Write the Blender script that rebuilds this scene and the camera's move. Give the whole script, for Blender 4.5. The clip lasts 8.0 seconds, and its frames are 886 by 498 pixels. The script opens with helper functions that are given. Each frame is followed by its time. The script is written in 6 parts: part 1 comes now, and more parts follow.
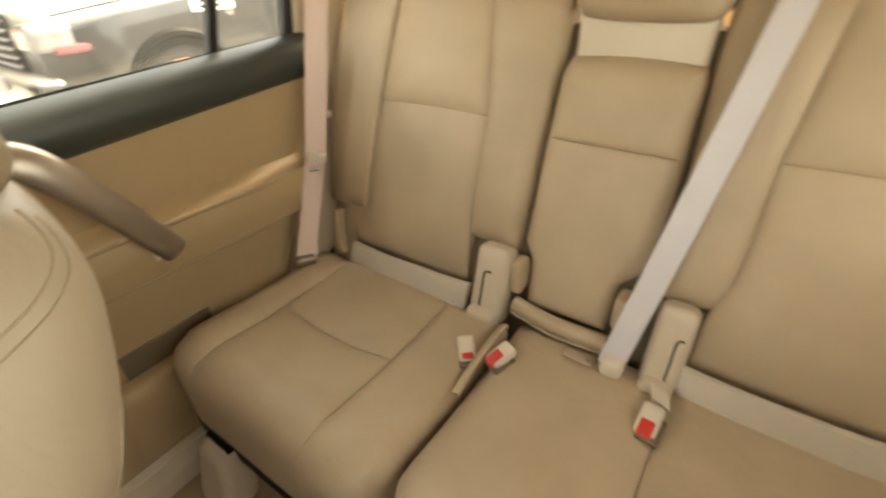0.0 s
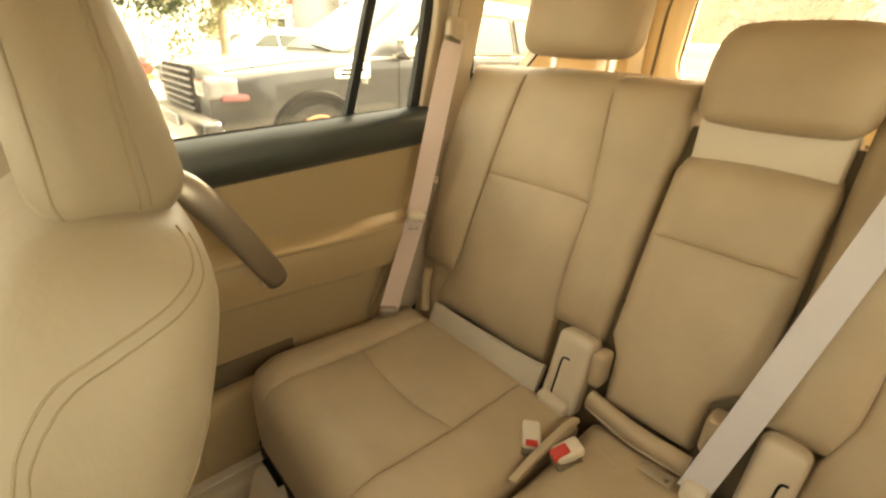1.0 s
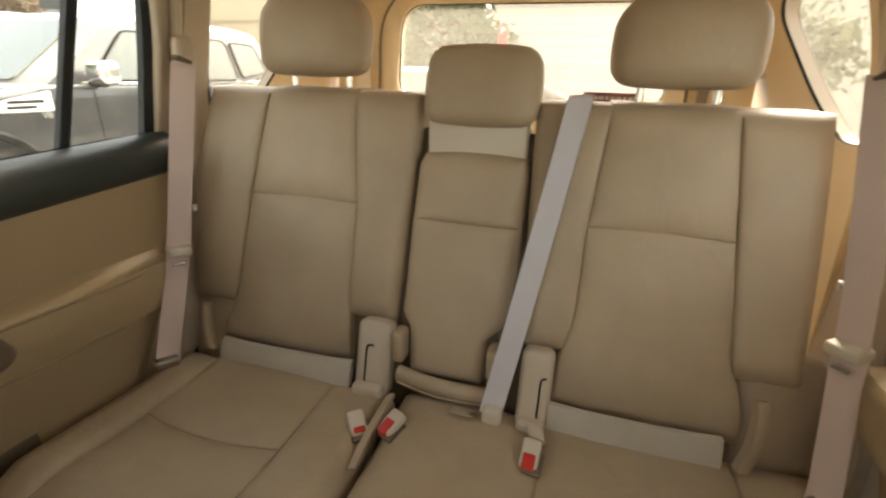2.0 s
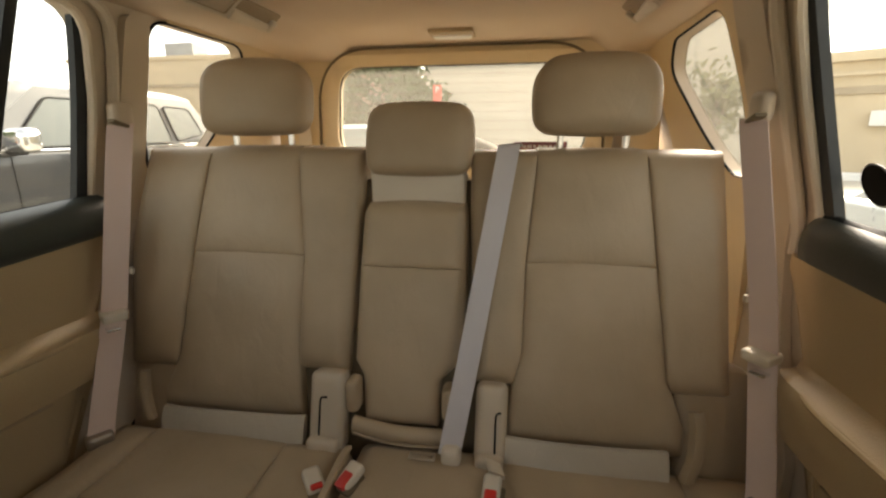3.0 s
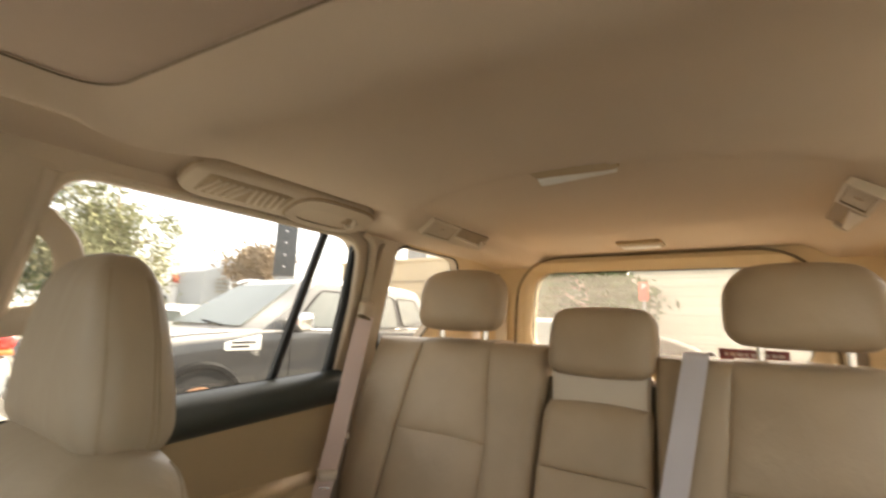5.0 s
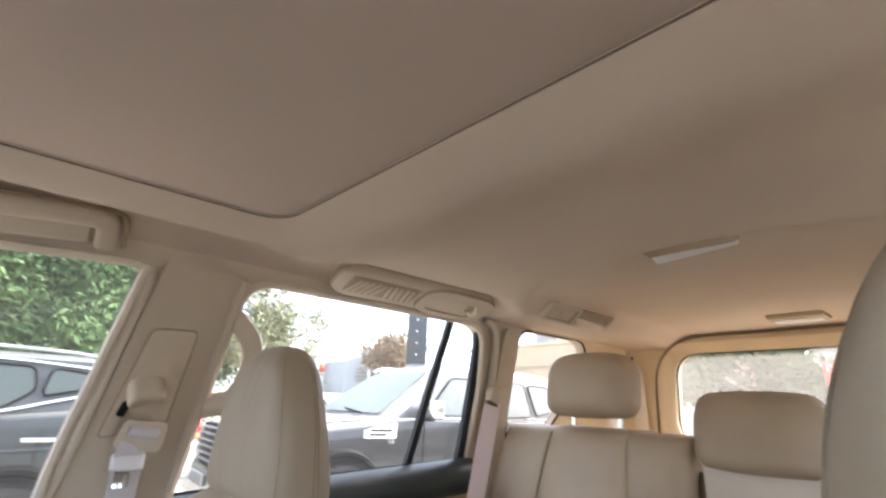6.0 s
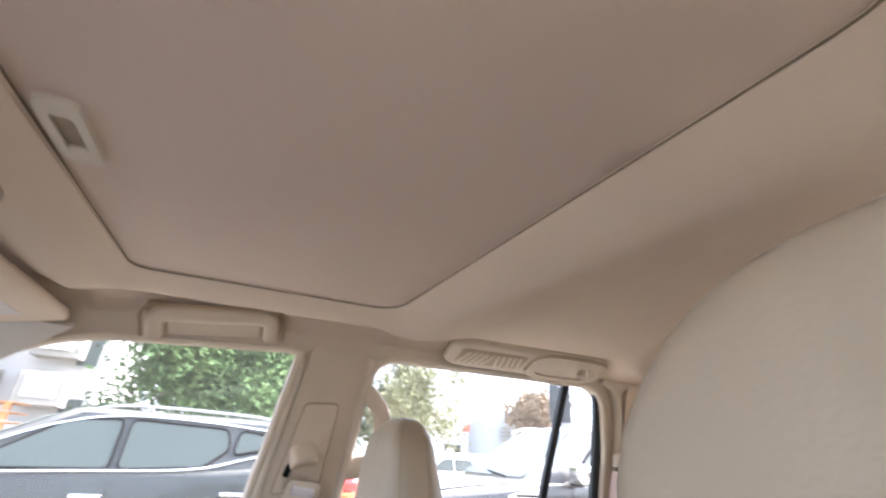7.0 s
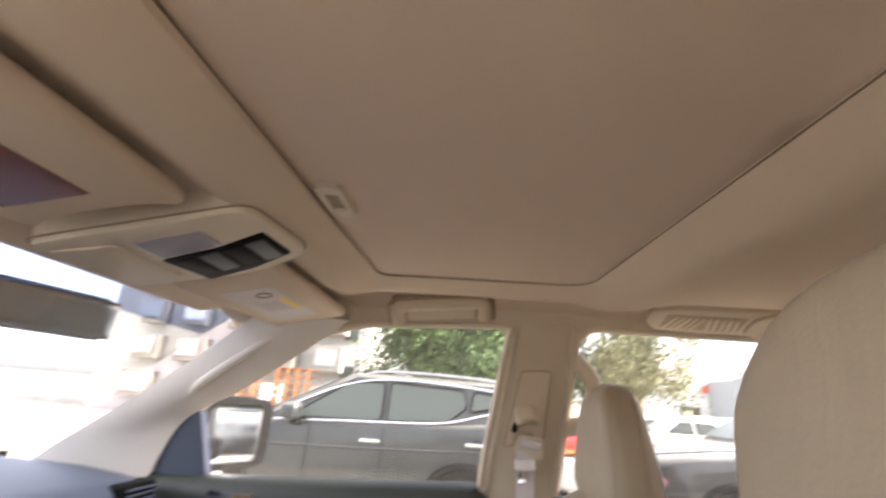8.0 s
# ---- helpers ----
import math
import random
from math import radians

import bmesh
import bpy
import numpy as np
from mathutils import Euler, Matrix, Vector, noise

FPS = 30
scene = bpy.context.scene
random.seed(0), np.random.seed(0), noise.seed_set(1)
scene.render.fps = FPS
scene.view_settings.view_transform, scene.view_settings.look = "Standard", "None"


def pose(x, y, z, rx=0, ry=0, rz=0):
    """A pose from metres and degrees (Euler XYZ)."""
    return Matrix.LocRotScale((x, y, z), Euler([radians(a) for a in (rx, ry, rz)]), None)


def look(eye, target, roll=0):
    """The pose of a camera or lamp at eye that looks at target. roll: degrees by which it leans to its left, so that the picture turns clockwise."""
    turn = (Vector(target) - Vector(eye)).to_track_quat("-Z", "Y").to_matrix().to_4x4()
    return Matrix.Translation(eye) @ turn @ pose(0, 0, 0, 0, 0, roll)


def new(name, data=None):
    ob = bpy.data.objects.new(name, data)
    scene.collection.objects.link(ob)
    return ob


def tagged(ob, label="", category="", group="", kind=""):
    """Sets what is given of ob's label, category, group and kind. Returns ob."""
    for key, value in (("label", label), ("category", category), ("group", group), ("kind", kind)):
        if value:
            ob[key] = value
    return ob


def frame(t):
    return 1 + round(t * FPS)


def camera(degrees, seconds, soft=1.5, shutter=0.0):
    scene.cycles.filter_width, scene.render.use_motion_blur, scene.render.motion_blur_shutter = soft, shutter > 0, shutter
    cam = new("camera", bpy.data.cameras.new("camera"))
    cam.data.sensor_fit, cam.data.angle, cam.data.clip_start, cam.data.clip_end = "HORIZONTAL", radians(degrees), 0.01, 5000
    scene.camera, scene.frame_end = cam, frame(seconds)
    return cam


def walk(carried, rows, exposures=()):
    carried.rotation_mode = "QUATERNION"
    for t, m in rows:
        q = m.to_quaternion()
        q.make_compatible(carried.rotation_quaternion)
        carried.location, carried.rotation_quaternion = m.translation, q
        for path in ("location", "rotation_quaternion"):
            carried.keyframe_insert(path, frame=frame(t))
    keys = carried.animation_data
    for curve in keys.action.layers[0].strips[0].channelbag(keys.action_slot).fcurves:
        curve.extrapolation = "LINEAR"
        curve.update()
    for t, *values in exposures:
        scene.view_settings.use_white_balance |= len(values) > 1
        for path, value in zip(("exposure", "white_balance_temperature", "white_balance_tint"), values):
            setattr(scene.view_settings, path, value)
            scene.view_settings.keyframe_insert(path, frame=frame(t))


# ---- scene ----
from mathutils.bvhtree import BVHTree
from mathutils.geometry import delaunay_2d_cdt

cam = camera(88.8, 8.0, soft=2.2, shutter=0.4)
PATH = [
    (0, (0.192, -0.828, 1.564), (-0.785, 0.533, 0.472), -1.9),
    (0.5, (0.179, -0.818, 1.557), (-1.097, 0.332, 0.533), 1.4),
    (1, (0.191, -0.843, 1.571), (-1.147, 0.391, 0.741), 2.5),
    (1.5, (0.202, -0.905, 1.573), (-0.734, 0.711, 0.857), 2.6),
    (2, (0.205, -0.926, 1.559), (-0.316, 0.869, 0.846), 1.6),
    (3.5, (0.233, -0.987, 1.556), (-0.08, 0.965, 1.253), 0.1),
    (4, (0.252, -1.008, 1.569), (-0.105, 0.958, 1.474), 0.4),
    (4.5, (0.271, -1.026, 1.572), (-0.462, 0.834, 1.639), 0.7),
    (5, (0.297, -1.047, 1.576), (-0.823, 0.58, 1.891), 2.2),
    (6.5, (0.411, -1.094, 1.565), (-1.162, -0.136, 2.346), 2.8),
    (7, (0.492, -1.086, 1.58), (-1.203, -0.438, 2.421), 3.5),
    (7.5, (0.55, -1.087, 1.598), (-1.234, -0.766, 2.444), 4.1),
    (8, (0.61, -1.085, 1.584), (-1.276, -1.262, 2.224), 4.7),
]
EXPOSURES = [(0, 3.66, 8250, 14), (0.6, 3.66, 9550, 12), (1.0, 3.46, 10750, 12), (1.4, 2.51, 9950, 14), (2.2, 2.84, 6950, 14), (3.3, 2.08, 7550, 16), (5.2, 2.61, 7450, 20), (6.3, 2.99, 5500, 23), (7.2, 3.24, 5850, 25), (7.6, 3.24, 6200, 25), (8.0, 2.76, 6650, 27)]
walk(cam, [(t, look(eye, target, roll)) for t, eye, target, roll in PATH], EXPOSURES)

# ---- world and light: hazy bright sky ----
world = bpy.data.worlds.new("hazy_sky")
scene.world = world
world.use_nodes = True
wn, wl = world.node_tree.nodes, world.node_tree.links
wn.clear()
w_out, w_bg, w_sky = wn.new("ShaderNodeOutputWorld"), wn.new("ShaderNodeBackground"), wn.new("ShaderNodeTexSky")
SUN_EL, SUN_AZ = radians(36), radians(10)
w_sky.sky_type, w_sky.sun_disc = "NISHITA", False
w_sky.sun_elevation, w_sky.sun_rotation = SUN_EL, SUN_AZ
w_sky.air_density, w_sky.dust_density, w_sky.ozone_density = 1.0, 2.5, 1.0
w_bg.inputs["Strength"].default_value = 0.14
w_haze = wn.new("ShaderNodeHueSaturation")
w_haze.inputs["Saturation"].default_value, w_haze.inputs["Value"].default_value = 0.35, 1.15
wl.new(w_sky.outputs[0], w_haze.inputs["Color"])
wl.new(w_haze.outputs[0], w_bg.inputs["Color"])
wl.new(w_bg.outputs[0], w_out.inputs["Surface"])
sun = new("sun", bpy.data.lights.new("sun", "SUN"))
sun.data.energy, sun.data.angle, sun.data.color = 2.8, radians(22), (1.0, 0.94, 0.84)
sun_dir = Vector((math.sin(SUN_AZ) * math.cos(SUN_EL), math.cos(SUN_AZ) * math.cos(SUN_EL), math.sin(SUN_EL)))
sun.matrix_world = look(sun_dir * 50, (0, 0, 0))

# ---- materials ----


def mat(name, base, rough=0.6, metal=0.0, grain=400.0, bump=0.15, vary=0.12, stain=3.0, spec=0.5, wear=None, coat=0.0):
    """A surface with fine grain relief and broad uneven tone."""
    m = bpy.data.materials.new(name)
    m.use_nodes = True
    n, l = m.node_tree.nodes, m.node_tree.links
    p = n["Principled BSDF"]
    p.inputs["Roughness"].default_value, p.inputs["Metallic"].default_value = rough, metal
    p.inputs["Specular IOR Level"].default_value = spec
    p.inputs["Coat Weight"].default_value = coat
    tc = n.new("ShaderNodeTexCoord")
    big, fine = n.new("ShaderNodeTexNoise"), n.new("ShaderNodeTexNoise")
    big.inputs["Scale"].default_value, big.inputs["Detail"].default_value = stain, 6
    fine.inputs["Scale"].default_value, fine.inputs["Detail"].default_value = grain, 3
    info = n.new("ShaderNodeObjectInfo")
    l.new(tc.outputs["Object"], big.inputs["Vector"])
    l.new(tc.outputs["Object"], fine.inputs["Vector"])
    ramp = n.new("ShaderNodeValToRGB")
    e = ramp.color_ramp.elements
    e[0].position, e[1].position = 0.3, 0.72
    e[0].color = (*[c * (1 - vary) for c in base], 1)
    e[1].color = (*(wear or [min(1, c * (1 + vary)) for c in base]), 1)
    l.new(big.outputs["Fac"], ramp.inputs["Fac"])
    hsv = n.new("ShaderNodeHueSaturation")
    rnd = n.new("ShaderNodeMapRange")
    rnd.inputs["To Min"].default_value, rnd.inputs["To Max"].default_value = 0.95, 1.05
    l.new(info.outputs["Random"], rnd.inputs["Value"])
    l.new(rnd.outputs[0], hsv.inputs["Value"])
    l.new(ramp.outputs["Color"], hsv.inputs["Color"])
    l.new(hsv.outputs["Color"], p.inputs["Base Color"])
    rr = n.new("ShaderNodeMapRange")
    rr.inputs["To Min"].default_value, rr.inputs["To Max"].default_value = max(0.02, rough - 0.08), min(1, rough + 0.1)
    l.new(big.outputs["Fac"], rr.inputs["Value"])
    l.new(rr.outputs[0], p.inputs["Roughness"])
    if bump:
        b = n.new("ShaderNodeBump")
        b.inputs["Strength"].default_value, b.inputs["Distance"].default_value = bump, 0.002
        l.new(fine.outputs["Fac"], b.inputs["Height"])
        l.new(b.outputs["Normal"], p.inputs["Normal"])
    return m


def pane(name, tint, gloss=1.0, film=0.0):
    """Thin clear glass: light goes straight through, the gloss follows Fresnel, with a little dust film."""
    m = bpy.data.materials.new(name)
    m.use_nodes = True
    n, l = m.node_tree.nodes, m.node_tree.links
    n.clear()
    out, mix, tr, gl, fr = (n.new("ShaderNode" + k) for k in ("OutputMaterial", "MixShader", "BsdfTransparent", "BsdfGlossy", "LayerWeight"))
    tr.inputs["Color"].default_value = (*tint, 1)
    gl.inputs["Roughness"].default_value = 0.02
    fr.inputs["Blend"].default_value = 0.5
    pw, ma = n.new("ShaderNodeMath"), n.new("ShaderNodeMath")
    pw.operation, ma.operation = "POWER", "MULTIPLY_ADD"
    pw.inputs[1].default_value, ma.inputs[1].default_value, ma.inputs[2].default_value = 5.0, 0.6 * gloss, 0.025 * gloss
    l.new(fr.outputs["Facing"], pw.inputs[0])
    l.new(pw.outputs[0], ma.inputs[0])
    l.new(ma.outputs[0], mix.inputs["Fac"])
    l.new(tr.outputs[0], mix.inputs[1])
    l.new(gl.outputs[0], mix.inputs[2])
    last = mix
    if film:
        dust, mix2, no, rmp = n.new("ShaderNodeBsdfTranslucent"), n.new("ShaderNodeMixShader"), n.new("ShaderNodeTexNoise"), n.new("ShaderNodeMapRange")
        dust.inputs["Color"].default_value = (0.62, 0.58, 0.5, 1)
        no.inputs["Scale"].default_value, no.inputs["Detail"].default_value = 5, 8
        rmp.inputs["To Min"].default_value, rmp.inputs["To Max"].default_value = film * 0.5, film * 1.5
        l.new(no.outputs["Fac"], rmp.inputs["Value"])
        l.new(rmp.outputs[0], mix2.inputs["Fac"])
        l.new(mix.outputs[0], mix2.inputs[1])
        l.new(dust.outputs[0], mix2.inputs[2])
        last = mix2
    l.new(last.outputs[0], out.inputs["Surface"])
    return m


LEATHER = mat("beige_leather", (0.41, 0.312, 0.2), 0.5, grain=260, bump=0.2, vary=0.09, stain=5, wear=(0.455, 0.352, 0.235))
LEATHER_F = mat("front_beige_leather", (0.35, 0.285, 0.2), 0.5, grain=420, bump=0.12, vary=0.08, stain=4)
FLAP = mat("grey_beige_leather", (0.475, 0.418, 0.33), 0.5, grain=260, bump=0.25, vary=0.08, stain=6)
THREAD_L = mat("tan_thread", (0.31, 0.245, 0.16), 0.7, grain=900, bump=0.4)
THREAD = mat("seam_thread", (0.36, 0.27, 0.165), 0.7, grain=900, bump=0.4)
PALE = mat("pale_plastic", (0.616, 0.537, 0.422), 0.5, grain=500, bump=0.15, vary=0.05)


def creased(m, size, depth):
    """Soft hand-sized unevenness and shallow creases under the fine grain."""
    n, l = m.node_tree.nodes, m.node_tree.links
    p = n["Principled BSDF"]
    fine = p.inputs["Normal"].links[0].from_node
    tc, mp, no, b = (n.new("ShaderNode" + k) for k in ("TexCoord", "Mapping", "TexNoise", "Bump"))
    mp.inputs["Scale"].default_value = (1.0, 1.0, 0.55)
    no.inputs["Scale"].default_value, no.inputs["Detail"].default_value, no.inputs["Distortion"].default_value = size, 3, 0.8
    b.inputs["Strength"].default_value, b.inputs["Distance"].default_value = 0.5, depth
    l.new(tc.outputs["Object"], mp.inputs["Vector"])
    l.new(mp.outputs[0], no.inputs["Vector"])
    l.new(no.outputs["Fac"], b.inputs["Height"])
    l.new(b.outputs["Normal"], fine.inputs["Normal"])


creased(LEATHER, 20, 0.0045)
creased(LEATHER_F, 14, 0.008)
creased(FLAP, 40, 0.004)
# trim plastic made paler to hold the windscreen's light on the pillars
PILLAR = mat("lit_pillar_plastic", (0.688, 0.645, 0.576), 0.5, grain=500, bump=0.12, vary=0.04)
PLASTIC = mat("beige_plastic", (0.538, 0.449, 0.336), 0.55, grain=420, bump=0.25, vary=0.05)
DOORTRIM = mat("door_trim_beige", (0.42, 0.308, 0.172), 0.5, grain=320, bump=0.3, vary=0.06)
# beige trim made golden: sunlit tone in the colour, to bounce warm light
CARGO = mat("warm_bounce_trim", (0.66, 0.525, 0.33), 0.6, grain=420, bump=0.25, vary=0.06)
LINER = mat("headliner_cloth", (0.64, 0.53, 0.415), 0.95, grain=700, bump=0.35, vary=0.05, stain=2, spec=0.15)
LINER_D = mat("sunshade_cloth", (0.665, 0.54, 0.44), 0.95, grain=700, bump=0.35, vary=0.05, stain=2, spec=0.15)
BELT = mat("belt_webbing", (0.612, 0.482, 0.423), 0.75, grain=600, bump=0.4, vary=0.05)
# paler, bluer copy of the webbing, with sky light in its colour
BELT_C = mat("skylit_webbing", (0.60, 0.57, 0.575), 0.7, grain=600, bump=0.4, vary=0.06)
CARPET = mat("tan_carpet", (0.40, 0.30, 0.185), 0.95, grain=500, bump=0.9, vary=0.2, stain=8, spec=0.1)
# lighter copy of the dark blue trim; the dash top's glare is painted in
DASH = mat("glare_lit_dash", (0.13, 0.155, 0.205), 0.55, grain=420, bump=0.35, vary=0.1)
VINYL = mat("dark_green_vinyl", (0.035, 0.042, 0.036), 0.42, grain=380, bump=0.3, vary=0.1)
# paints shade into pockets, wells and gaps; also colours dark joints and rubber
GAPTONE = mat("brown_gap_tone", (0.17, 0.13, 0.08), 0.9, grain=420, bump=0.4, vary=0.15)
BLACK = mat("black_rubber", (0.008, 0.008, 0.0075), 0.55, grain=300, bump=0.15, spec=0.08)
FRAMEGREY = mat("dark_grey_window_frame", (0.02, 0.025, 0.028), 0.4, grain=300, bump=0.1, spec=0.4)
DARKTRIM = mat("dark_blue_dash", (0.075, 0.09, 0.125), 0.6, grain=420, bump=0.35, vary=0.1)
SWITCH = mat("dark_grey_switch", (0.035, 0.038, 0.045), 0.45, grain=420, bump=0.2)
CHROME = mat("chrome", (0.8, 0.8, 0.8), 0.12, 1.0, bump=0)
SATIN = mat("satin_wood_metal", (0.3, 0.26, 0.215), 0.32, 0.85, grain=60, bump=0.05, vary=0.2)
RED = mat("red_button", (0.6, 0.03, 0.02), 0.4, bump=0)
AMBER = mat("amber_lamp", (0.75, 0.2, 0.05), 0.2, bump=0, coat=0.5)
REDLAMP = mat("red_lamp", (0.6, 0.03, 0.02), 0.15, bump=0, coat=0.8)
WHITE = mat("white_plastic", (0.75, 0.74, 0.7), 0.5, bump=0.05, vary=0.04)
HEADLAMP = mat("grey_headlamp_glass", (0.13, 0.13, 0.135), 0.15, bump=0, coat=0.6, vary=0.3, stain=9)
MIRROR = mat("mirror_glass", (0.55, 0.58, 0.6), 0.03, 1.0, bump=0, vary=0.02)
SMOKE = mat("smoked_lens", (0.32, 0.28, 0.30), 0.25, bump=0, coat=0.5)
DIM = mat("dimmed_mirror", (0.44, 0.49, 0.57), 0.06, 1.0, bump=0, vary=0.05)
# darker copy of the beige plastic, with the recesses' shade in its colour
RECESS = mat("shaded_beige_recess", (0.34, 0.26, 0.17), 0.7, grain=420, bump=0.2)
BURG = mat("burgundy_panel", (0.2, 0.07, 0.05), 0.25, bump=0.02, coat=0.4)
STICKER = mat("dark_red_sticker", (0.16, 0.045, 0.05), 0.6, bump=0.05)
YELLOW = mat("yellow_label", (0.75, 0.5, 0.08), 0.6, bump=0.05)
LABELW = mat("white_label", (0.75, 0.73, 0.72), 0.6, bump=0.05)
LABELV = mat("pale_visor_label", (0.60, 0.555, 0.53), 0.6, bump=0.05)
LABELG = mat("grey_print", (0.4, 0.36, 0.37), 0.6, bump=0.05)
GLASS = pane("clear_glass", (0.92, 0.95, 0.92), film=0.008)
GLASS_S = pane("dusty_side_glass", (0.92, 0.95, 0.92), film=0.018)
TINT = pane("blue_tinted_glass", (0.60, 0.65, 0.76), gloss=0.5)
GLASS_R = pane("tinted_rear_glass", (0.86, 0.87, 0.82), film=0.06)
DUSTGLASS = mat("dusty_windscreen_glass", (0.15, 0.17, 0.15), 0.2, bump=0, vary=0.15, stain=1.2)
CARGLASS = mat("dark_car_glass", (0.042, 0.054, 0.05), 0.42, bump=0, spec=0.35, vary=0.06, stain=0.8)
PAINT_D = mat("dusty_toplit_paint", (0.012, 0.013, 0.015), 0.3, 0.3, grain=30, bump=0.02, vary=0.15, coat=0.6, wear=(0.022, 0.022, 0.022))
PAINT_G = mat("grey_metallic_paint", (0.022, 0.027, 0.027), 0.35, 0.2, grain=30, bump=0.02, vary=0.1, coat=0.4)


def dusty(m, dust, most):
    """Pales the faces that look up: settled dust, with bright light from above put into the tone."""
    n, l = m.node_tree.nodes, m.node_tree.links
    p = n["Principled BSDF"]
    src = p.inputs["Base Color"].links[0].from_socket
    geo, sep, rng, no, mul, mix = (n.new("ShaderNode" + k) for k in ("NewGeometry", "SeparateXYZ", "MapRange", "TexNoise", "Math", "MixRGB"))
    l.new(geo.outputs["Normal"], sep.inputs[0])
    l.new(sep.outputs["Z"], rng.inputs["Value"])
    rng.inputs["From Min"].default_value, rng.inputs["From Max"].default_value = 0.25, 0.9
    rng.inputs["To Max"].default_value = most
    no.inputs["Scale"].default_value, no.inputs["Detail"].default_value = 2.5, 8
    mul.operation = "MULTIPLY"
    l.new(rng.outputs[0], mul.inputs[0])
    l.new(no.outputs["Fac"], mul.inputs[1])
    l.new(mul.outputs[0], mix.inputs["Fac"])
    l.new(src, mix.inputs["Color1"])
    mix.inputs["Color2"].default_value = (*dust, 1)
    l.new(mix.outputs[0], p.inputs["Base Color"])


# paler than dust alone: the roof's overexposed brightness is in this colour
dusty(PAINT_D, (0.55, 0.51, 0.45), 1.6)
dusty(PAINT_G, (0.36, 0.34, 0.30), 0.9)
PAINT_S = mat("silver_paint", (0.5, 0.52, 0.52), 0.3, 0.4, grain=30, bump=0.02, vary=0.06, coat=0.7)
PAINT_W = mat("white_car_paint", (0.75, 0.75, 0.73), 0.3, 0.0, grain=30, bump=0.02, vary=0.05, coat=0.7)
TYRE = mat("tyre_rubber", (0.02, 0.019, 0.018), 0.8, grain=120, bump=0.5, spec=0.2)
RIM = mat("brown_bronze_rim", (0.38, 0.2, 0.11), 0.4, 0.6, bump=0.05)
ALLOY = mat("alloy_rim", (0.55, 0.55, 0.55), 0.3, 0.8, bump=0.05)
ASPHALT = mat("dusty_asphalt", (0.36, 0.33, 0.28), 0.9, grain=30, bump=0.8, vary=0.2, stain=0.4, wear=(0.46, 0.42, 0.35))
SAND = mat("sandy_render", (0.55, 0.45, 0.31), 0.9, grain=12, bump=0.4, vary=0.1, stain=0.5)
SANDD = mat("sandy_band", (0.36, 0.29, 0.2), 0.9, grain=12, bump=0.4, vary=0.1, stain=0.5)
CREAM = mat("cream_shutter", (0.5, 0.46, 0.385), 0.6, grain=20, bump=0.1, vary=0.06, stain=0.7)
WHITEW = mat("white_wall", (0.75, 0.74, 0.72), 0.85, grain=14, bump=0.3, vary=0.06, stain=0.4)
GREYW = mat("grey_cladding", (0.3, 0.32, 0.33), 0.6, grain=14, bump=0.2, vary=0.08, stain=0.5)
BLOCK = mat("grey_block", (0.25, 0.235, 0.205), 0.85, grain=14, bump=0.4, vary=0.15, stain=0.8)
APTWALL = mat("pale_block_wall", (0.42, 0.41, 0.385), 0.85, grain=14, bump=0.3, vary=0.12, stain=0.6)
ORANGE = mat("orange_timber", (0.55, 0.24, 0.09), 0.8, grain=20, bump=0.4, vary=0.2, stain=2)
SIGNRED = mat("sign_red", (0.65, 0.06, 0.04), 0.5, bump=0.05)
SIGNGREY = mat("dark_sign_grey", (0.05, 0.056, 0.062), 0.5, grain=20, bump=0.1)
METALG = mat("grey_metal", (0.3, 0.31, 0.32), 0.5, 0.5, bump=0.1)
BARK = mat("bark", (0.3, 0.24, 0.17), 0.9, grain=40, bump=0.8, vary=0.25, stain=5)


def leafy(name, a, b):
    m = mat(name, a, 0.9, bump=0, spec=0.05)
    n, l = m.node_tree.nodes, m.node_tree.links
    geo, ramp = n.new("ShaderNodeNewGeometry"), n.new("ShaderNodeValToRGB")
    ramp.color_ramp.elements[0].color, ramp.color_ramp.elements[1].color = (*a, 1), (*b, 1)
    tc, no, rng, add = (n.new("ShaderNode" + k) for k in ("TexCoord", "TexNoise", "MapRange", "Math"))
    no.inputs["Scale"].default_value, no.inputs["Detail"].default_value = 1.1, 3
    rng.inputs["From Min"].default_value, rng.inputs["From Max"].default_value, rng.inputs["To Min"].default_value, rng.inputs["To Max"].default_value = 0.3, 0.7, -0.05, 0.65
    add.operation = "MULTIPLY_ADD"
    add.inputs[1].default_value = 0.4
    l.new(tc.outputs["Object"], no.inputs["Vector"])
    l.new(no.outputs["Fac"], rng.inputs["Value"])
    l.new(geo.outputs["Random Per Island"], add.inputs[0])
    l.new(rng.outputs[0], add.inputs[2])
    l.new(add.outputs[0], ramp.inputs["Fac"])
    l.new(ramp.outputs["Color"], n["Principled BSDF"].inputs["Base Color"])
    return m


LEAF = leafy("green_leaf", (0.045, 0.078, 0.034), (0.095, 0.14, 0.055))
# these two are lightened: distance haze is put into the leaf colour
LEAF_DRY = leafy("dusty_hazed_leaf", (0.16, 0.17, 0.09), (0.3, 0.29, 0.17))
LEAF_BROWN = leafy("brown_hazed_leaf", (0.2, 0.15, 0.1), (0.36, 0.28, 0.2))

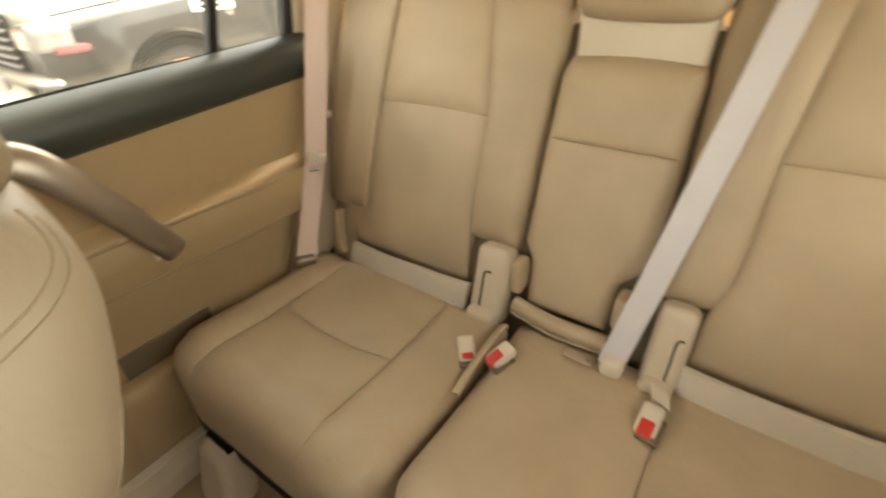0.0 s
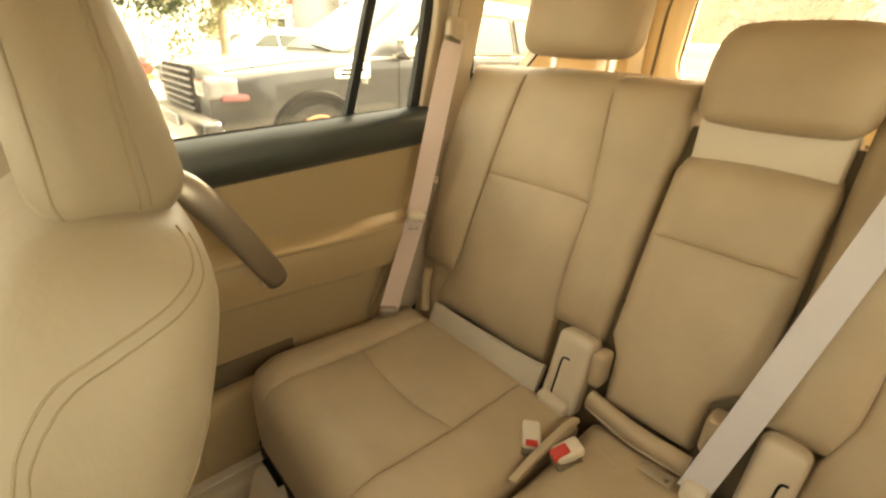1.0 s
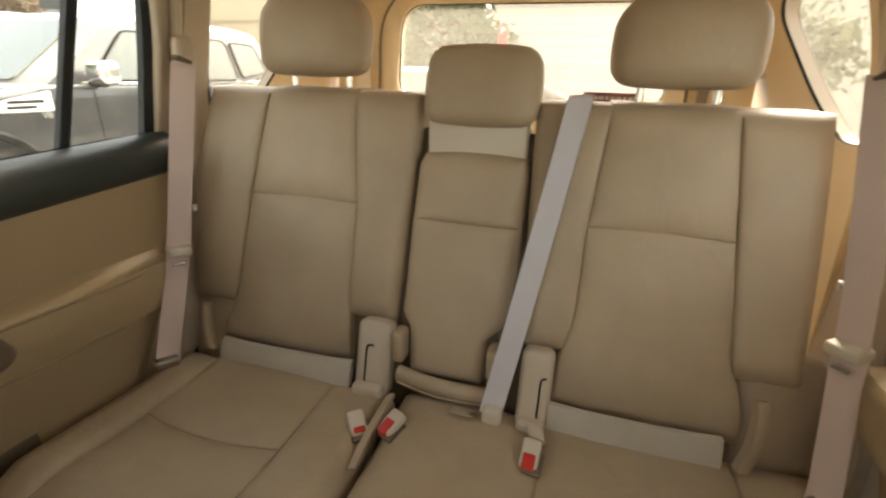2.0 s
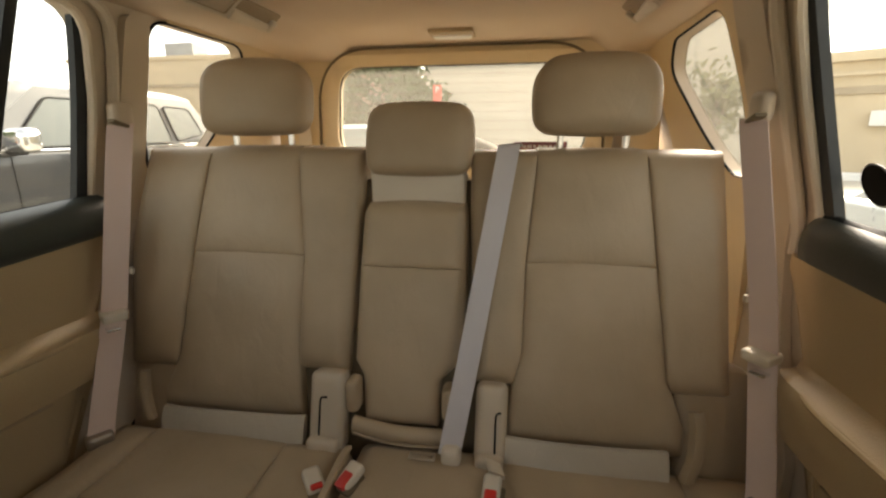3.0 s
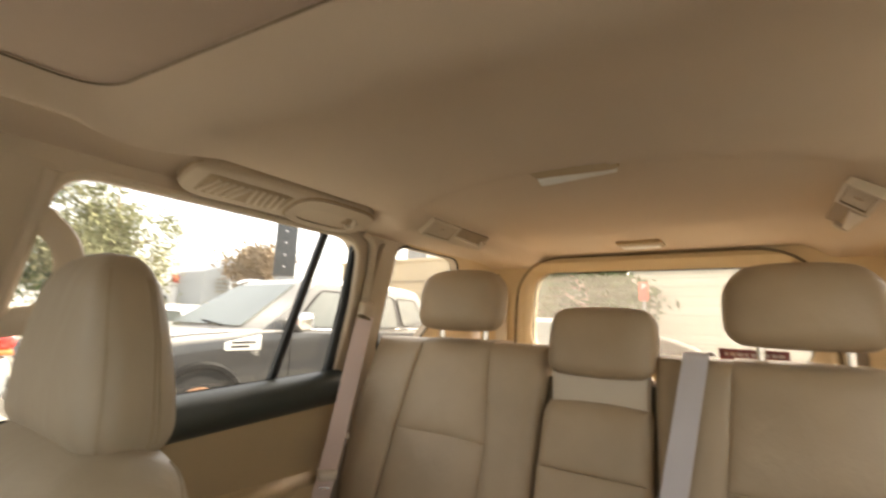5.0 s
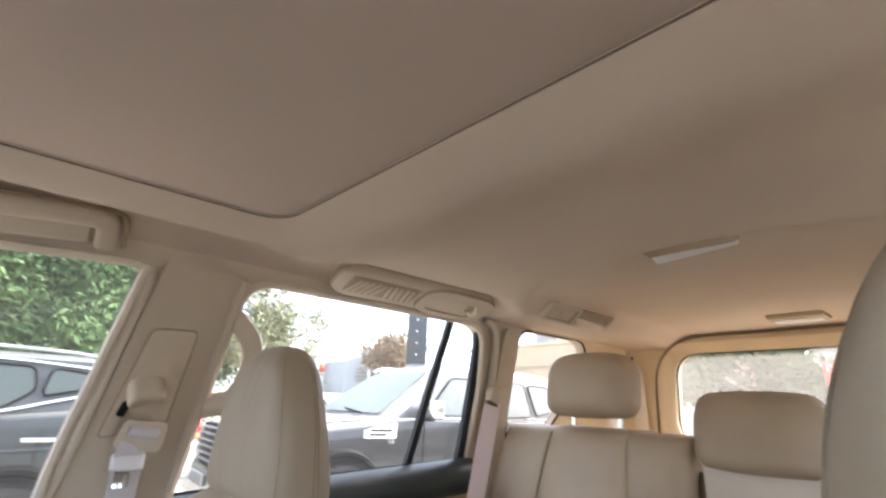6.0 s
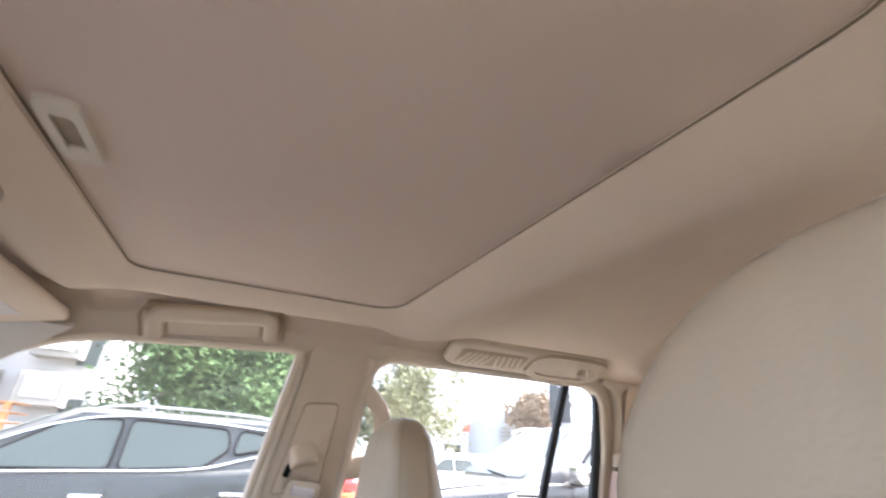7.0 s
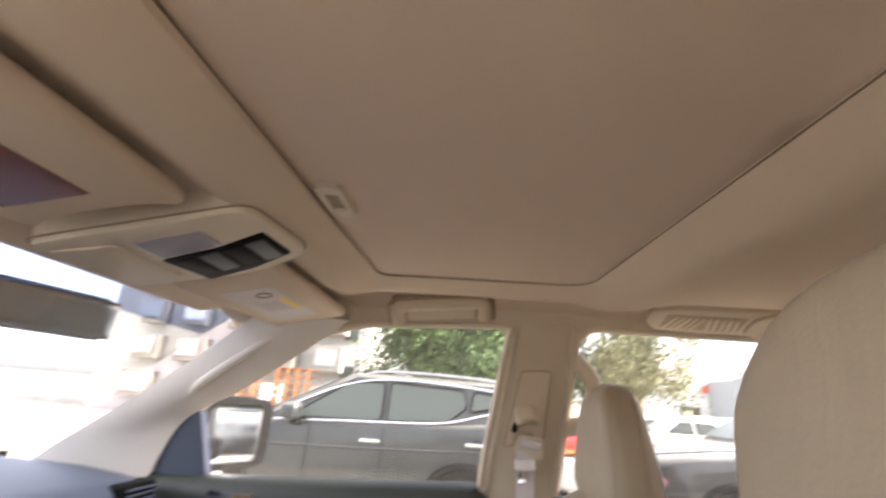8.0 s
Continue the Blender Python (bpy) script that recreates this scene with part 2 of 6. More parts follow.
# ---- mesh helpers ----


def part(name, bm, material, parent=None, label="", smooth=True):
    """Links a bmesh as one mesh object, under a thing or a part."""
    me = bpy.data.meshes.new(name)
    if smooth:
        for f in bm.faces:
            f.smooth = True
        for e in bm.edges:
            if len(e.link_faces) == 2 and e.calc_face_angle(0) > 0.7:
                e.smooth = False
    bm.to_mesh(me)
    bm.free()
    me.materials.append(material)
    ob = new(name, me)
    if parent:
        ob.parent = parent
        ob.matrix_parent_inverse = parent.matrix_basis.inverted()
    return tagged(ob, label)


def thing(name, loc, label, category, group="", kind=""):
    ob = new(name)
    ob.matrix_basis = Matrix.Translation(loc)
    ob.empty_display_size = 0.05
    return tagged(ob, label, category, group, kind)


def box(c, s, r=0.0, seg=2, m=None, bm=None):
    """A box about c, of the size s, with edges rounded by r."""
    b = bmesh.new()
    bmesh.ops.create_cube(b, size=1, matrix=Matrix.Diagonal((*s, 1)))
    if r:
        bmesh.ops.bevel(b, geom=b.edges[:], offset=r, segments=seg, profile=0.5, affect="EDGES")
    b.transform(Matrix.Translation(c) @ (m or Matrix()))
    return merge(bm, b)


def merge(bm, other):
    if bm is None:
        return other
    me = bpy.data.meshes.new("t")
    other.to_mesh(me)
    other.free()
    bm.from_mesh(me)
    bpy.data.meshes.remove(me)
    return bm


def pad(c, s, r, n=14, bulge=(0, 0, 0), m=None, shape=None, bm=None):
    """A soft rounded block: an evenly divided box whose corners are pulled round by r, and whose faces swell."""
    b = bmesh.new()
    bmesh.ops.create_cube(b, size=2)
    bmesh.ops.subdivide_edges(b, edges=b.edges[:], cuts=n, use_grid_fill=True)
    half = [v / 2 for v in s]
    for v in b.verts:
        # crowd the rows towards the edges, where the rounding is
        p = [math.copysign(abs(k) ** 0.7, k) * h for k, h in zip(v.co, half)]
        q = Vector([max(-h + r, min(h - r, k)) for k, h in zip(p, half)])
        d = Vector(p) - q
        if d.length > 1e-9:
            d = d.normalized() * r
        p = q + d
        u = [k / h for k, h in zip(p, half)]
        for a in range(3):
            o1, o2 = u[(a + 1) % 3], u[(a + 2) % 3]
            p[a] += math.copysign(bulge[a] * max(0, 1 - o1 * o1) * max(0, 1 - o2 * o2), u[a]) if abs(u[a]) > 0.5 else 0
        v.co = shape(p, u) if shape else p
    b.transform(Matrix.Translation(c) @ (m or Matrix()))
    return merge(bm, b)


def tube(pts, r, sides=8, closed=False, bm=None, flat=1.0):
    """A round rod along pts; r may be a list."""
    b = bmesh.new()
    pts = [Vector(p) for p in pts]
    n = len(pts)
    rings, up = [], None
    for i, p in enumerate(pts):
        a, c = pts[(i - 1) % n if closed else max(0, i - 1)], pts[(i + 1) % n if closed else min(n - 1, i + 1)]
        d = (c - a).normalized()
        if up is None:
            up = d.cross(Vector((0.31, 0.17, 0.93))).normalized()
        up = (up - d * up.dot(d)).normalized()
        s = d.cross(up)
        k = r[i] if isinstance(r, (list, tuple)) else r
        rings.append([b.verts.new(p + (up * math.cos(t) * flat + s * math.sin(t)) * k) for t in [2 * math.pi * j / sides for j in range(sides)]])
    for i in range(n if closed else n - 1):
        A, B = rings[i], rings[(i + 1) % n]
        for j in range(sides):
            b.faces.new((A[j], A[(j + 1) % sides], B[(j + 1) % sides], B[j]))
    if not closed:
        b.faces.new(rings[0][::-1])
        b.faces.new(rings[-1])
    bmesh.ops.recalc_face_normals(b, faces=b.faces)
    return merge(bm, b)


def ribbon(pts, wide, thick=0.0015, bm=None):
    """A strap along pts; wide: one vector, or one a point, from edge to edge."""
    b = bmesh.new()
    pts = [Vector(p) for p in pts]
    rows = []
    for i, p in enumerate(pts):
        w = Vector(wide[i] if isinstance(wide[0], (list, tuple)) else wide) / 2
        d = (pts[min(i + 1, len(pts) - 1)] - pts[max(0, i - 1)]).normalized()
        nrm = d.cross(w).normalized() * thick
        rows.append([b.verts.new(q) for q in (p - w + nrm, p + nrm * 1.3, p + w + nrm, p + w - nrm, p - nrm * 1.3, p - w - nrm)])
    for A, B in zip(rows, rows[1:]):
        for j in range(6):
            b.faces.new((A[j], A[(j + 1) % 6], B[(j + 1) % 6], B[j]))
    b.faces.new(rows[0][::-1])
    b.faces.new(rows[-1])
    bmesh.ops.recalc_face_normals(b, faces=b.faces)
    return merge(bm, b)


def bar(pts, wide, thick, bm=None):
    """A rounded flat bar along pts; wide: one vector a point, from edge to edge; thick: its half depth."""
    b = bmesh.new()
    pts = [Vector(p) for p in pts]
    rows = []
    for i, p in enumerate(pts):
        w = Vector(wide[i]) / 2
        d = (pts[min(i + 1, len(pts) - 1)] - pts[max(0, i - 1)]).normalized()
        nrm = d.cross(w).normalized() * thick
        rows.append([b.verts.new(p + w * math.cos(a) + nrm * math.copysign(abs(math.sin(a)) ** 0.8, math.sin(a))) for a in [k * math.pi / 8 for k in range(16)]])
    for A, B in zip(rows, rows[1:]):
        for j in range(16):
            b.faces.new((A[j], A[(j + 1) % 16], B[(j + 1) % 16], B[j]))
    b.faces.new(rows[0][::-1])
    b.faces.new(rows[-1])
    bmesh.ops.recalc_face_normals(b, faces=b.faces)
    return merge(bm, b)


def spline(pts, n=6):
    """Points of a smooth line through pts."""
    P = [Vector(p) for p in pts]
    out = []
    for i in range(len(P) - 1):
        a, b, c, d = P[max(0, i - 1)], P[i], P[i + 1], P[min(len(P) - 1, i + 2)]
        for k in range(n):
            t = k / n
            out.append(0.5 * (2 * b + (c - a) * t + (2 * a - 5 * b + 4 * c - d) * t * t + (3 * b - a - 3 * c + d) * t ** 3))
    return out + [P[-1]]


def fillet(pts, r, n=5):
    """A closed flat outline with its corners rounded by r."""
    out = []
    for i, p in enumerate(pts):
        p, a, c = Vector(p), Vector(pts[i - 1]), Vector(pts[(i + 1) % len(pts)])
        k = r[i] if isinstance(r, (list, tuple)) else r
        s = p + (a - p).normalized() * min(k, (a - p).length * 0.45)
        e = p + (c - p).normalized() * min(k, (c - p).length * 0.45)
        for j in range(n + 1):
            t = j / n
            out.append(tuple(s * (1 - t) ** 2 + p * 2 * t * (1 - t) + e * t * t))
    return out


def inside(p, poly):
    x, y = p
    hit = False
    for (x1, y1), (x2, y2) in zip(poly, poly[1:] + poly[:1]):
        if (y1 > y) != (y2 > y) and x < (x2 - x1) * (y - y1) / (y2 - y1) + x1:
            hit = not hit
    return hit


def plate(outer, holes, step, front, back):
    """A plate with holes: flat outlines, divided by step, laid by front(u, v) and back(u, v) into space."""
    co, ed = [], []
    for loop in (outer, *holes):
        k = len(co)
        dense = []
        for a, b in zip(loop, loop[1:] + loop[:1]):
            m = max(1, int(math.dist(a, b) / step))
            dense += [(a[0] + (b[0] - a[0]) * j / m, a[1] + (b[1] - a[1]) * j / m) for j in range(m)]
        co += dense
        ed += [(k + j, k + (j + 1) % len(dense)) for j in range(len(dense))]
    rimmed = co[:]
    us, vs = [p[0] for p in outer], [p[1] for p in outer]
    u = min(us) + step / 2
    while u < max(us):
        v = min(vs) + step / 2
        while v < max(vs):
            if inside((u, v), outer) and not any(inside((u, v), h) for h in holes) and all(math.dist((u, v), q) > step * 0.55 for q in rimmed):
                co.append((u, v))
            v += step
        u += step
    verts, _, faces, *_ = delaunay_2d_cdt([Vector(c) for c in co], ed, [], 0, 1e-6)
    b = bmesh.new()
    A = [b.verts.new(front(*v)) for v in verts]
    B = [b.verts.new(back(*v)) for v in verts]
    for f in faces:
        m = sum((verts[i] for i in f), Vector((0, 0))) / len(f)
        if inside(tuple(m), outer) and not any(inside(tuple(m), h) for h in holes):
            b.faces.new([A[i] for i in f])
            b.faces.new([B[i] for i in reversed(f)])
    rim = [e for e in b.edges if len(e.link_faces) == 1]
    pairs = dict(zip(A, B))
    for e in rim:
        p, q = e.verts
        if p in pairs and q in pairs:
            b.faces.new((p, q, pairs[q], pairs[p]))
    bmesh.ops.delete(b, geom=[v for v in b.verts if not v.link_faces], context="VERTS")
    bmesh.ops.recalc_face_normals(b, faces=b.faces)
    return b


def extrude(poly, d0, d1, place, r=0.0):
    """A flat outline made a block between the depths d0 and d1; place(u, v, d) lays it into space."""
    b = bmesh.new()
    A, B = [b.verts.new(place(u, v, d0)) for u, v in poly], [b.verts.new(place(u, v, d1)) for u, v in poly]
    b.faces.new(A)
    b.faces.new(B[::-1])
    n = len(poly)
    for i in range(n):
        b.faces.new((A[i], B[i], B[(i + 1) % n], A[(i + 1) % n]))
    bmesh.ops.recalc_face_normals(b, faces=b.faces)
    if r:
        sharp = [e for e in b.edges if e.calc_face_angle(0) > 0.8]
        bmesh.ops.bevel(b, geom=sharp, offset=r, segments=2, profile=0.5, affect="EDGES")
    return b


def pick(table, z):
    """A value from rows of (z, value), straight between them."""
    table = sorted(table)
    if z <= table[0][0]:
        return table[0][1]
    for (a, x), (b, y) in zip(table, table[1:]):
        if z <= b:
            return x + (y - x) * (z - a) / (b - a)
    return table[-1][1]


def cushion_panel(left, right, v0, v1, face, depth, edges=(0.008,) * 4, swell=0.01, nu=14, nv=18, back=(0, 1, 0), arch=0.0, sag=0.0):
    """One sewn panel of upholstery. left(v), right(v): its borders; face(u, v): a point of the seat's face;
    edges: how far the rounding runs in from the left, right, lower and upper border; depth: how far it goes back."""
    def rows(n, a, b):
        e = [0, 0.12 * a, 0.4 * a, a]
        f = [1 - x for x in (0, 0.12 * b, 0.4 * b, b)]
        return e + [a + (1 - a - b) * (i + 1) / (n + 1) for i in range(n)] + f[::-1]
    w = abs(right((v0 + v1) / 2) - left((v0 + v1) / 2))
    h = abs(v1 - v0)
    U, V = rows(nu, edges[0] / w, edges[1] / w), rows(nv, edges[2] / h, edges[3] / h)
    b, back = bmesh.new(), Vector(back)
    grid = []
    for t in V:
        line = []
        for s in U:
            v = v0 + (v1 - v0) * t
            x = left(v) + (right(v) - left(v)) * s
            v += (arch if t > 0.5 else sag) * (1 - (2 * s - 1) ** 2) * abs(2 * t - 1)
            dip = 0
            for dist, e in zip((s * w, (1 - s) * w, t * h, (1 - t) * h), edges):
                if dist < e:
                    k = 1 - dist / e
                    dip = max(dip, e * (1 - math.sqrt(max(0, 1 - k * k))))
            puff = swell * (1 - (2 * s - 1) ** 4) * (1 - (2 * t - 1) ** 4)
            wob = 0.003 * noise.noise(Vector((x * 8, v * 8, w * 7))) + 0.0012 * noise.noise(Vector((x * 23, v * 19, w * 5)))
            line.append(b.verts.new(Vector(face(x, v)) + back * (dip - puff + wob)))
        grid.append(line)
    for A, B in zip(grid, grid[1:]):
        for j in range(len(A) - 1):
            b.faces.new((A[j], A[j + 1], B[j + 1], B[j]))
    rim = grid[0] + [r[-1] for r in grid[1:]] + grid[-1][-2::-1] + [r[0] for r in grid[-2:0:-1]]
    deep = [b.verts.new(v.co + back * depth) for v in rim]
    for i in range(len(rim)):
        j = (i + 1) % len(rim)
        b.faces.new((rim[i], rim[j], deep[j], deep[i]))
    b.faces.new(deep)
    bmesh.ops.recalc_face_normals(b, faces=b.faces)
    return b


def sewn(pts, bm, r=0.0013, n=5, lift=0.0004, bmo=None):
    """A raised thread line that lies on the surface bm, near pts."""
    tree = BVHTree.FromBMesh(bm)
    line = []
    for p in spline(pts, n):
        q, nrm, _, _ = tree.find_nearest(p)
        line.append(q + nrm * lift)
    return tube(line, r, 6, bm=bmo)


def moulding(path, half, high, place, closed=False):
    """A flat moulded bar along a path (a, b) of the plane that place(a, b, down) lays into space, with a rounded section."""
    b = bmesh.new()
    rings, n = [], len(path)
    for i, q in enumerate(path):
        q0, q1 = Vector(path[i - 1] if closed else path[max(0, i - 1)]), Vector(path[(i + 1) % n] if closed else path[min(n - 1, i + 1)])
        d = (q1 - q0).normalized()
        k = Vector((-d.y, d.x))
        ring = []
        for u, v in ((-1, -0.4), (-1, 0.35), (-0.82, 0.78), (-0.45, 1), (0.45, 1), (0.82, 0.78), (1, 0.35), (1, -0.4)):
            c = Vector(q) + k * half * u
            ring.append(b.verts.new(place(c.x, c.y, high * v)))
        rings.append(ring)
    for i in range(n if closed else n - 1):
        A, B = rings[i], rings[(i + 1) % n]
        for j in range(8):
            b.faces.new((A[j], A[(j + 1) % 8], B[(j + 1) % 8], B[j]))
    if not closed:
        b.faces.new(rings[0][::-1])
        b.faces.new(rings[-1])
    bmesh.ops.recalc_face_normals(b, faces=b.faces)
    return b


# ---- the cabin's shell: x to the driver's side, y to the rear ----
SIDE = [(0.40, 0.745), (1.28, 0.748), (1.42, 0.75), (1.80, 0.617), (1.90, 0.582)]


def side(s, y, z, off=0.0):
    """A point on the cabin's side; off: how far it stands inward."""
    return (s * (pick(SIDE, z) - off), y, z)


def roof_z(x, y):
    """The headliner's height: flat in the middle, rolled down to the rails, lower to the windscreen and the tailgate."""
    t = min(1, max(0, (-0.285 + 0.9 * x * x - y) / 0.06))
    t5 = min(1, max(0, (abs(x) - 0.41) / 0.10))
    front = t * t * (3 - 2 * t) * (1 - t5 * t5 * (3 - 2 * t5))
    z = 1.858 - 0.032 * front
    a = abs(x)
    roll = 0.034 * ((a - 0.45) / 0.165) ** 2.6 if a > 0.45 else 0.0
    # behind the rear doors the sides come down in a steep cove
    t3 = min(1, max(0, (abs(x - 0.028) - 0.395) / 0.085))
    t4 = min(1, max(0, (y + 0.24) / 0.12))
    cove = 0.043 * t3 * t3 * (3 - 2 * t3) * t4 * t4 * (3 - 2 * t4)
    z -= max(roll, cove)
    if y < -1.33:
        z -= 0.085 * ((-1.33 - y) / 0.42) ** 1.3
    if y > 0.42:
        z -= 0.012 * ((y - 0.42) / 0.25) ** 2
    # a hollow over the sun visors
    if y < -1.42:
        z += 0.022 * min(1, (-1.42 - y) / 0.03) * min(1, max(0, (y + 1.72) / 0.08))
    # the roll round the sunroof's opening
    dx, dy = max(0, abs(x - 0.03) - 0.40), max(0, -1.315 - y, y + 0.819 - 0.094 * x)
    d = math.hypot(dx, dy)
    z += 0.031 * max(0, 1 - d / 0.075) ** 1.15
    if dy > 0 and y > -1:
        z -= 0.012 * min(1, d / 0.055) * front * max(0, 1 - max(0, d - 0.055) / 0.16)
    t2 = min(1, max(0, (d - 0.08) / 0.18))
    z += front * (-0.012 + 0.021 * t2 * t2 * (3 - 2 * t2) * min(1, max(0, (0.60 - a) / 0.2)))
    return z


FRONT_WIN = fillet([(-0.985, 1.792), (-1.40, 1.770), (-1.50, 1.745), (-1.63, 1.680), (-1.80, 1.568), (-1.90, 1.49), (-1.90, 1.33), (-1.048, 1.375)], [0.05, 0.05, 0.05, 0.05, 0.05, 0.05, 0.02, 0.02])
REAR_WIN = fillet([(-0.822, 1.797), (-0.135, 1.797), (-0.095, 1.62), (-0.075, 1.395), (-0.87, 1.345)], [0.06, 0.07, 0.03, 0.03, 0.02])
QUARTER = {-1: fillet([(0.02, 1.808), (0.37, 1.808), (0.435, 1.72), (0.31, 1.53), (0.25, 1.455), (0.09, 1.455), (0.055, 1.55)], [0.06, 0.04, 0.05, 0.08, 0.04, 0.03, 0.05]),
           1: fillet([(0.12, 1.805), (0.43, 1.795), (0.52, 1.725), (0.37, 1.53), (0.26, 1.45), (0.17, 1.45), (0.115, 1.62)], [0.05, 0.03, 0.05, 0.08, 0.03, 0.03, 0.05])}

for s, tag in ((-1, "wall_right"), (1, "wall_left")):
    shell = [(-2.55, 0.40), (0.84, 0.40), (0.84, 1.90), (-1.62, 1.90), (-1.62, 1.785), (-2.20, 1.385), (-2.29, 1.325), (-2.55, 1.32)]
    wall = tagged(part(tag, plate(shell, [FRONT_WIN, REAR_WIN, QUARTER[s]], 0.05, lambda y, z: side(s, y, z), lambda y, z: side(s, y, z, -0.035)), PLASTIC),
                  "beige plastic trimmed cabin side with three window openings", "cabin side", kind="structure")
    # soft beige seals round the window openings
    for loop in (FRONT_WIN, REAR_WIN):
        part("window_seal", tube([side(s, y, z, 0.004) for y, z in loop], 0.009, 8, True), PALE, wall)
    part("window_seal", tube([side(s, y, z, 0.002) for y, z in QUARTER[s]], 0.0038, 8, True), BLACK, wall, "black rubber seal")
    # door shut-line seal down the rear edge of the door
    part("door_seal", tube(spline([side(s, -0.14, 1.815, 0.004), side(s, -0.085, 1.77, 0.012), side(s, -0.05, 1.6, 0.012), side(s, -0.03, 1.40, 0.012), side(s, -0.04, 1.33, 0.010)], 6), 0.012, 8), PALE, wall)
    part("lower_door_seal", tube(spline([side(s, -0.04, 1.33, 0.008), side(s, -0.06, 1.30, 0.008), side(s, -0.17, 1.14, 0.008), side(s, -0.19, 1.02, 0.008), side(s, -0.28, 0.85, 0.008), side(s, -0.42, 0.66, 0.008)], 6), 0.008, 8), DOORTRIM, wall)
    part("door_seal", tube(spline([side(s, -1.0, 1.79, 0.006), side(s, -1.03, 1.60, 0.01), side(s, -1.06, 1.38, 0.012), side(s, -1.07, 1.0, 0.012), side(s, -1.05, 0.6, 0.012)], 6), 0.010, 8), PALE, wall)
    # trim round the quarter window, over the load space, golden as if sunlit
    part("quarter_trim", plate(fillet([(0.10, 0.56), (0.66, 0.56), (0.66, 1.84), (0.075, 1.84)], 0.02), [[(q[0] + 0.002 * (q[0] - 0.24), q[1]) for q in QUARTER[s]]], 0.05,
                               lambda y, z: side(s, y, z, 0.006), lambda y, z: side(s, y, z, 0.001)), CARGO, wall, "plastic quarter panel tinted golden for warm bounce")
    # panes
    for loop, nm, gl in ((FRONT_WIN, "window_front", GLASS_S), (REAR_WIN, "window_rear_door", GLASS_S), (QUARTER[s], "window_quarter", GLASS_R)):
        g = part(nm, extrude(loop, -0.030, -0.034, lambda y, z, d: side(s, y, z, d)), gl, smooth=False)
        g.visible_shadow = False
        tagged(g, "clear side window pane with light dust", "window", kind="structure")

# floor, sills and the step of the door opening
tagged(part("floor", plate([(-0.72, -2.4), (0.72, -2.4), (0.72, 0.80), (-0.72, 0.80)], [], 0.08, lambda x, y: (x, y, 0.55 + 0.012 * noise.noise(Vector((x * 4, y * 4, 0)))), lambda x, y: (x, y, 0.50)), CARPET),
       "worn tan carpet on the cabin floor", "carpet", kind="structure")
for s in (-1, 1):
    sill = part("door_sill", box((s * 0.69, -0.62, 0.585), (0.10, 0.95, 0.07), 0.02, 3), PLASTIC)
    tagged(sill, "beige plastic scuff plate along the door opening", "door sill", "door sills")
    part("ridge", box((s * 0.70, -0.62, 0.622), (0.05, 0.9, 0.008), 0.003), PALE, sill)

# headliner with the sunroof's opening
SUN = fillet([(-0.368, -1.318), (0.45, -1.337), (0.45, -0.775), (-0.368, -0.852)], [0.035, 0.035, 0.06, 0.06], 6)
ceiling = tagged(part("ceiling", plate([(-0.615, -1.76), (0.615, -1.76), (0.615, 0.672), (-0.615, 0.672)], [SUN], 0.026, lambda x, y: (x, y, roof_z(x, y)), lambda x, y: (x, y, roof_z(x, y) + 0.012)), LINER),
                 "beige cloth headliner with a sunroof opening", "headliner", kind="structure")
roof = tagged(part("roof_panel", box((0, -0.47, 1.905), (1.30, 2.62, 0.02)), PAINT_D, smooth=False), "outer steel roof panel", "car roof", kind="structure")

sunshade = thing("sunroof_shade", (0.03, -1.06, 1.86), "closed beige cloth sunroof shade with a recessed pull", "sunroof shade")
part("shade_panel", plate(fillet([(-0.385, -1.345), (0.465, -1.355), (0.465, -0.755), (-0.385, -0.83)], 0.05), [], 0.05, lambda x, y: (x, y, 1.850), lambda x, y: (x, y, 1.858)), LINER_D, sunshade)
part("rubber_edge", tube([(x, y, 1.8468) for x, y in SUN], 0.0014, 6, True), GAPTONE, sunshade, "thin black rubber edge")
pull_m = Matrix.Translation((0.026, -1.299, 1.848))
pull = part("pull_frame", plate(fillet([(-0.05, -0.019), (0.05, -0.019), (0.05, 0.019), (-0.05, 0.019)], 0.012), [fillet([(-0.041, -0.010), (0.030, -0.010), (0.030, 0.010), (-0.041, 0.010)], 0.006)], 0.02,
                                lambda u, v: pull_m @ Vector((u, v, -0.006)), lambda u, v: pull_m @ Vector((u, v, 0.004))), PALE, sunshade)
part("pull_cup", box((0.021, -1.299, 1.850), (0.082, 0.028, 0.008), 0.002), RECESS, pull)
part("pull_lip", pad((-0.008, -1.299, 1.845), (0.022, 0.022, 0.008), 0.004, 4), PALE, pull)

# windscreen, tailgate, firewall
tagged(part("windscreen_wall", box((0, -2.52, 0.90), (1.46, 0.05, 0.95)), DARKTRIM, smooth=False), "dark lower front bulkhead behind the dashboard", "bulkhead", kind="structure")
WSH = fillet([(-0.70, 0.0), (0.70, 0.0), (0.60, 1.0), (-0.60, 1.0)], 0.04)


def screen(u, v, d):
    return (u, -2.50 + 0.745 * v + 0.10 * (1 - v) * (u / 0.7) ** 2 + d * 0.5, 1.345 + 0.435 * v - 0.012 * (u / 0.6) ** 2 * v + d)


ws = part("windscreen", plate(WSH, [], 0.1, lambda u, v: screen(u, v, 0.0), lambda u, v: screen(u, v, 0.004)), GLASS)
ws.visible_shadow = False
tagged(ws, "large clear windscreen over the dashboard", "windscreen", kind="structure")
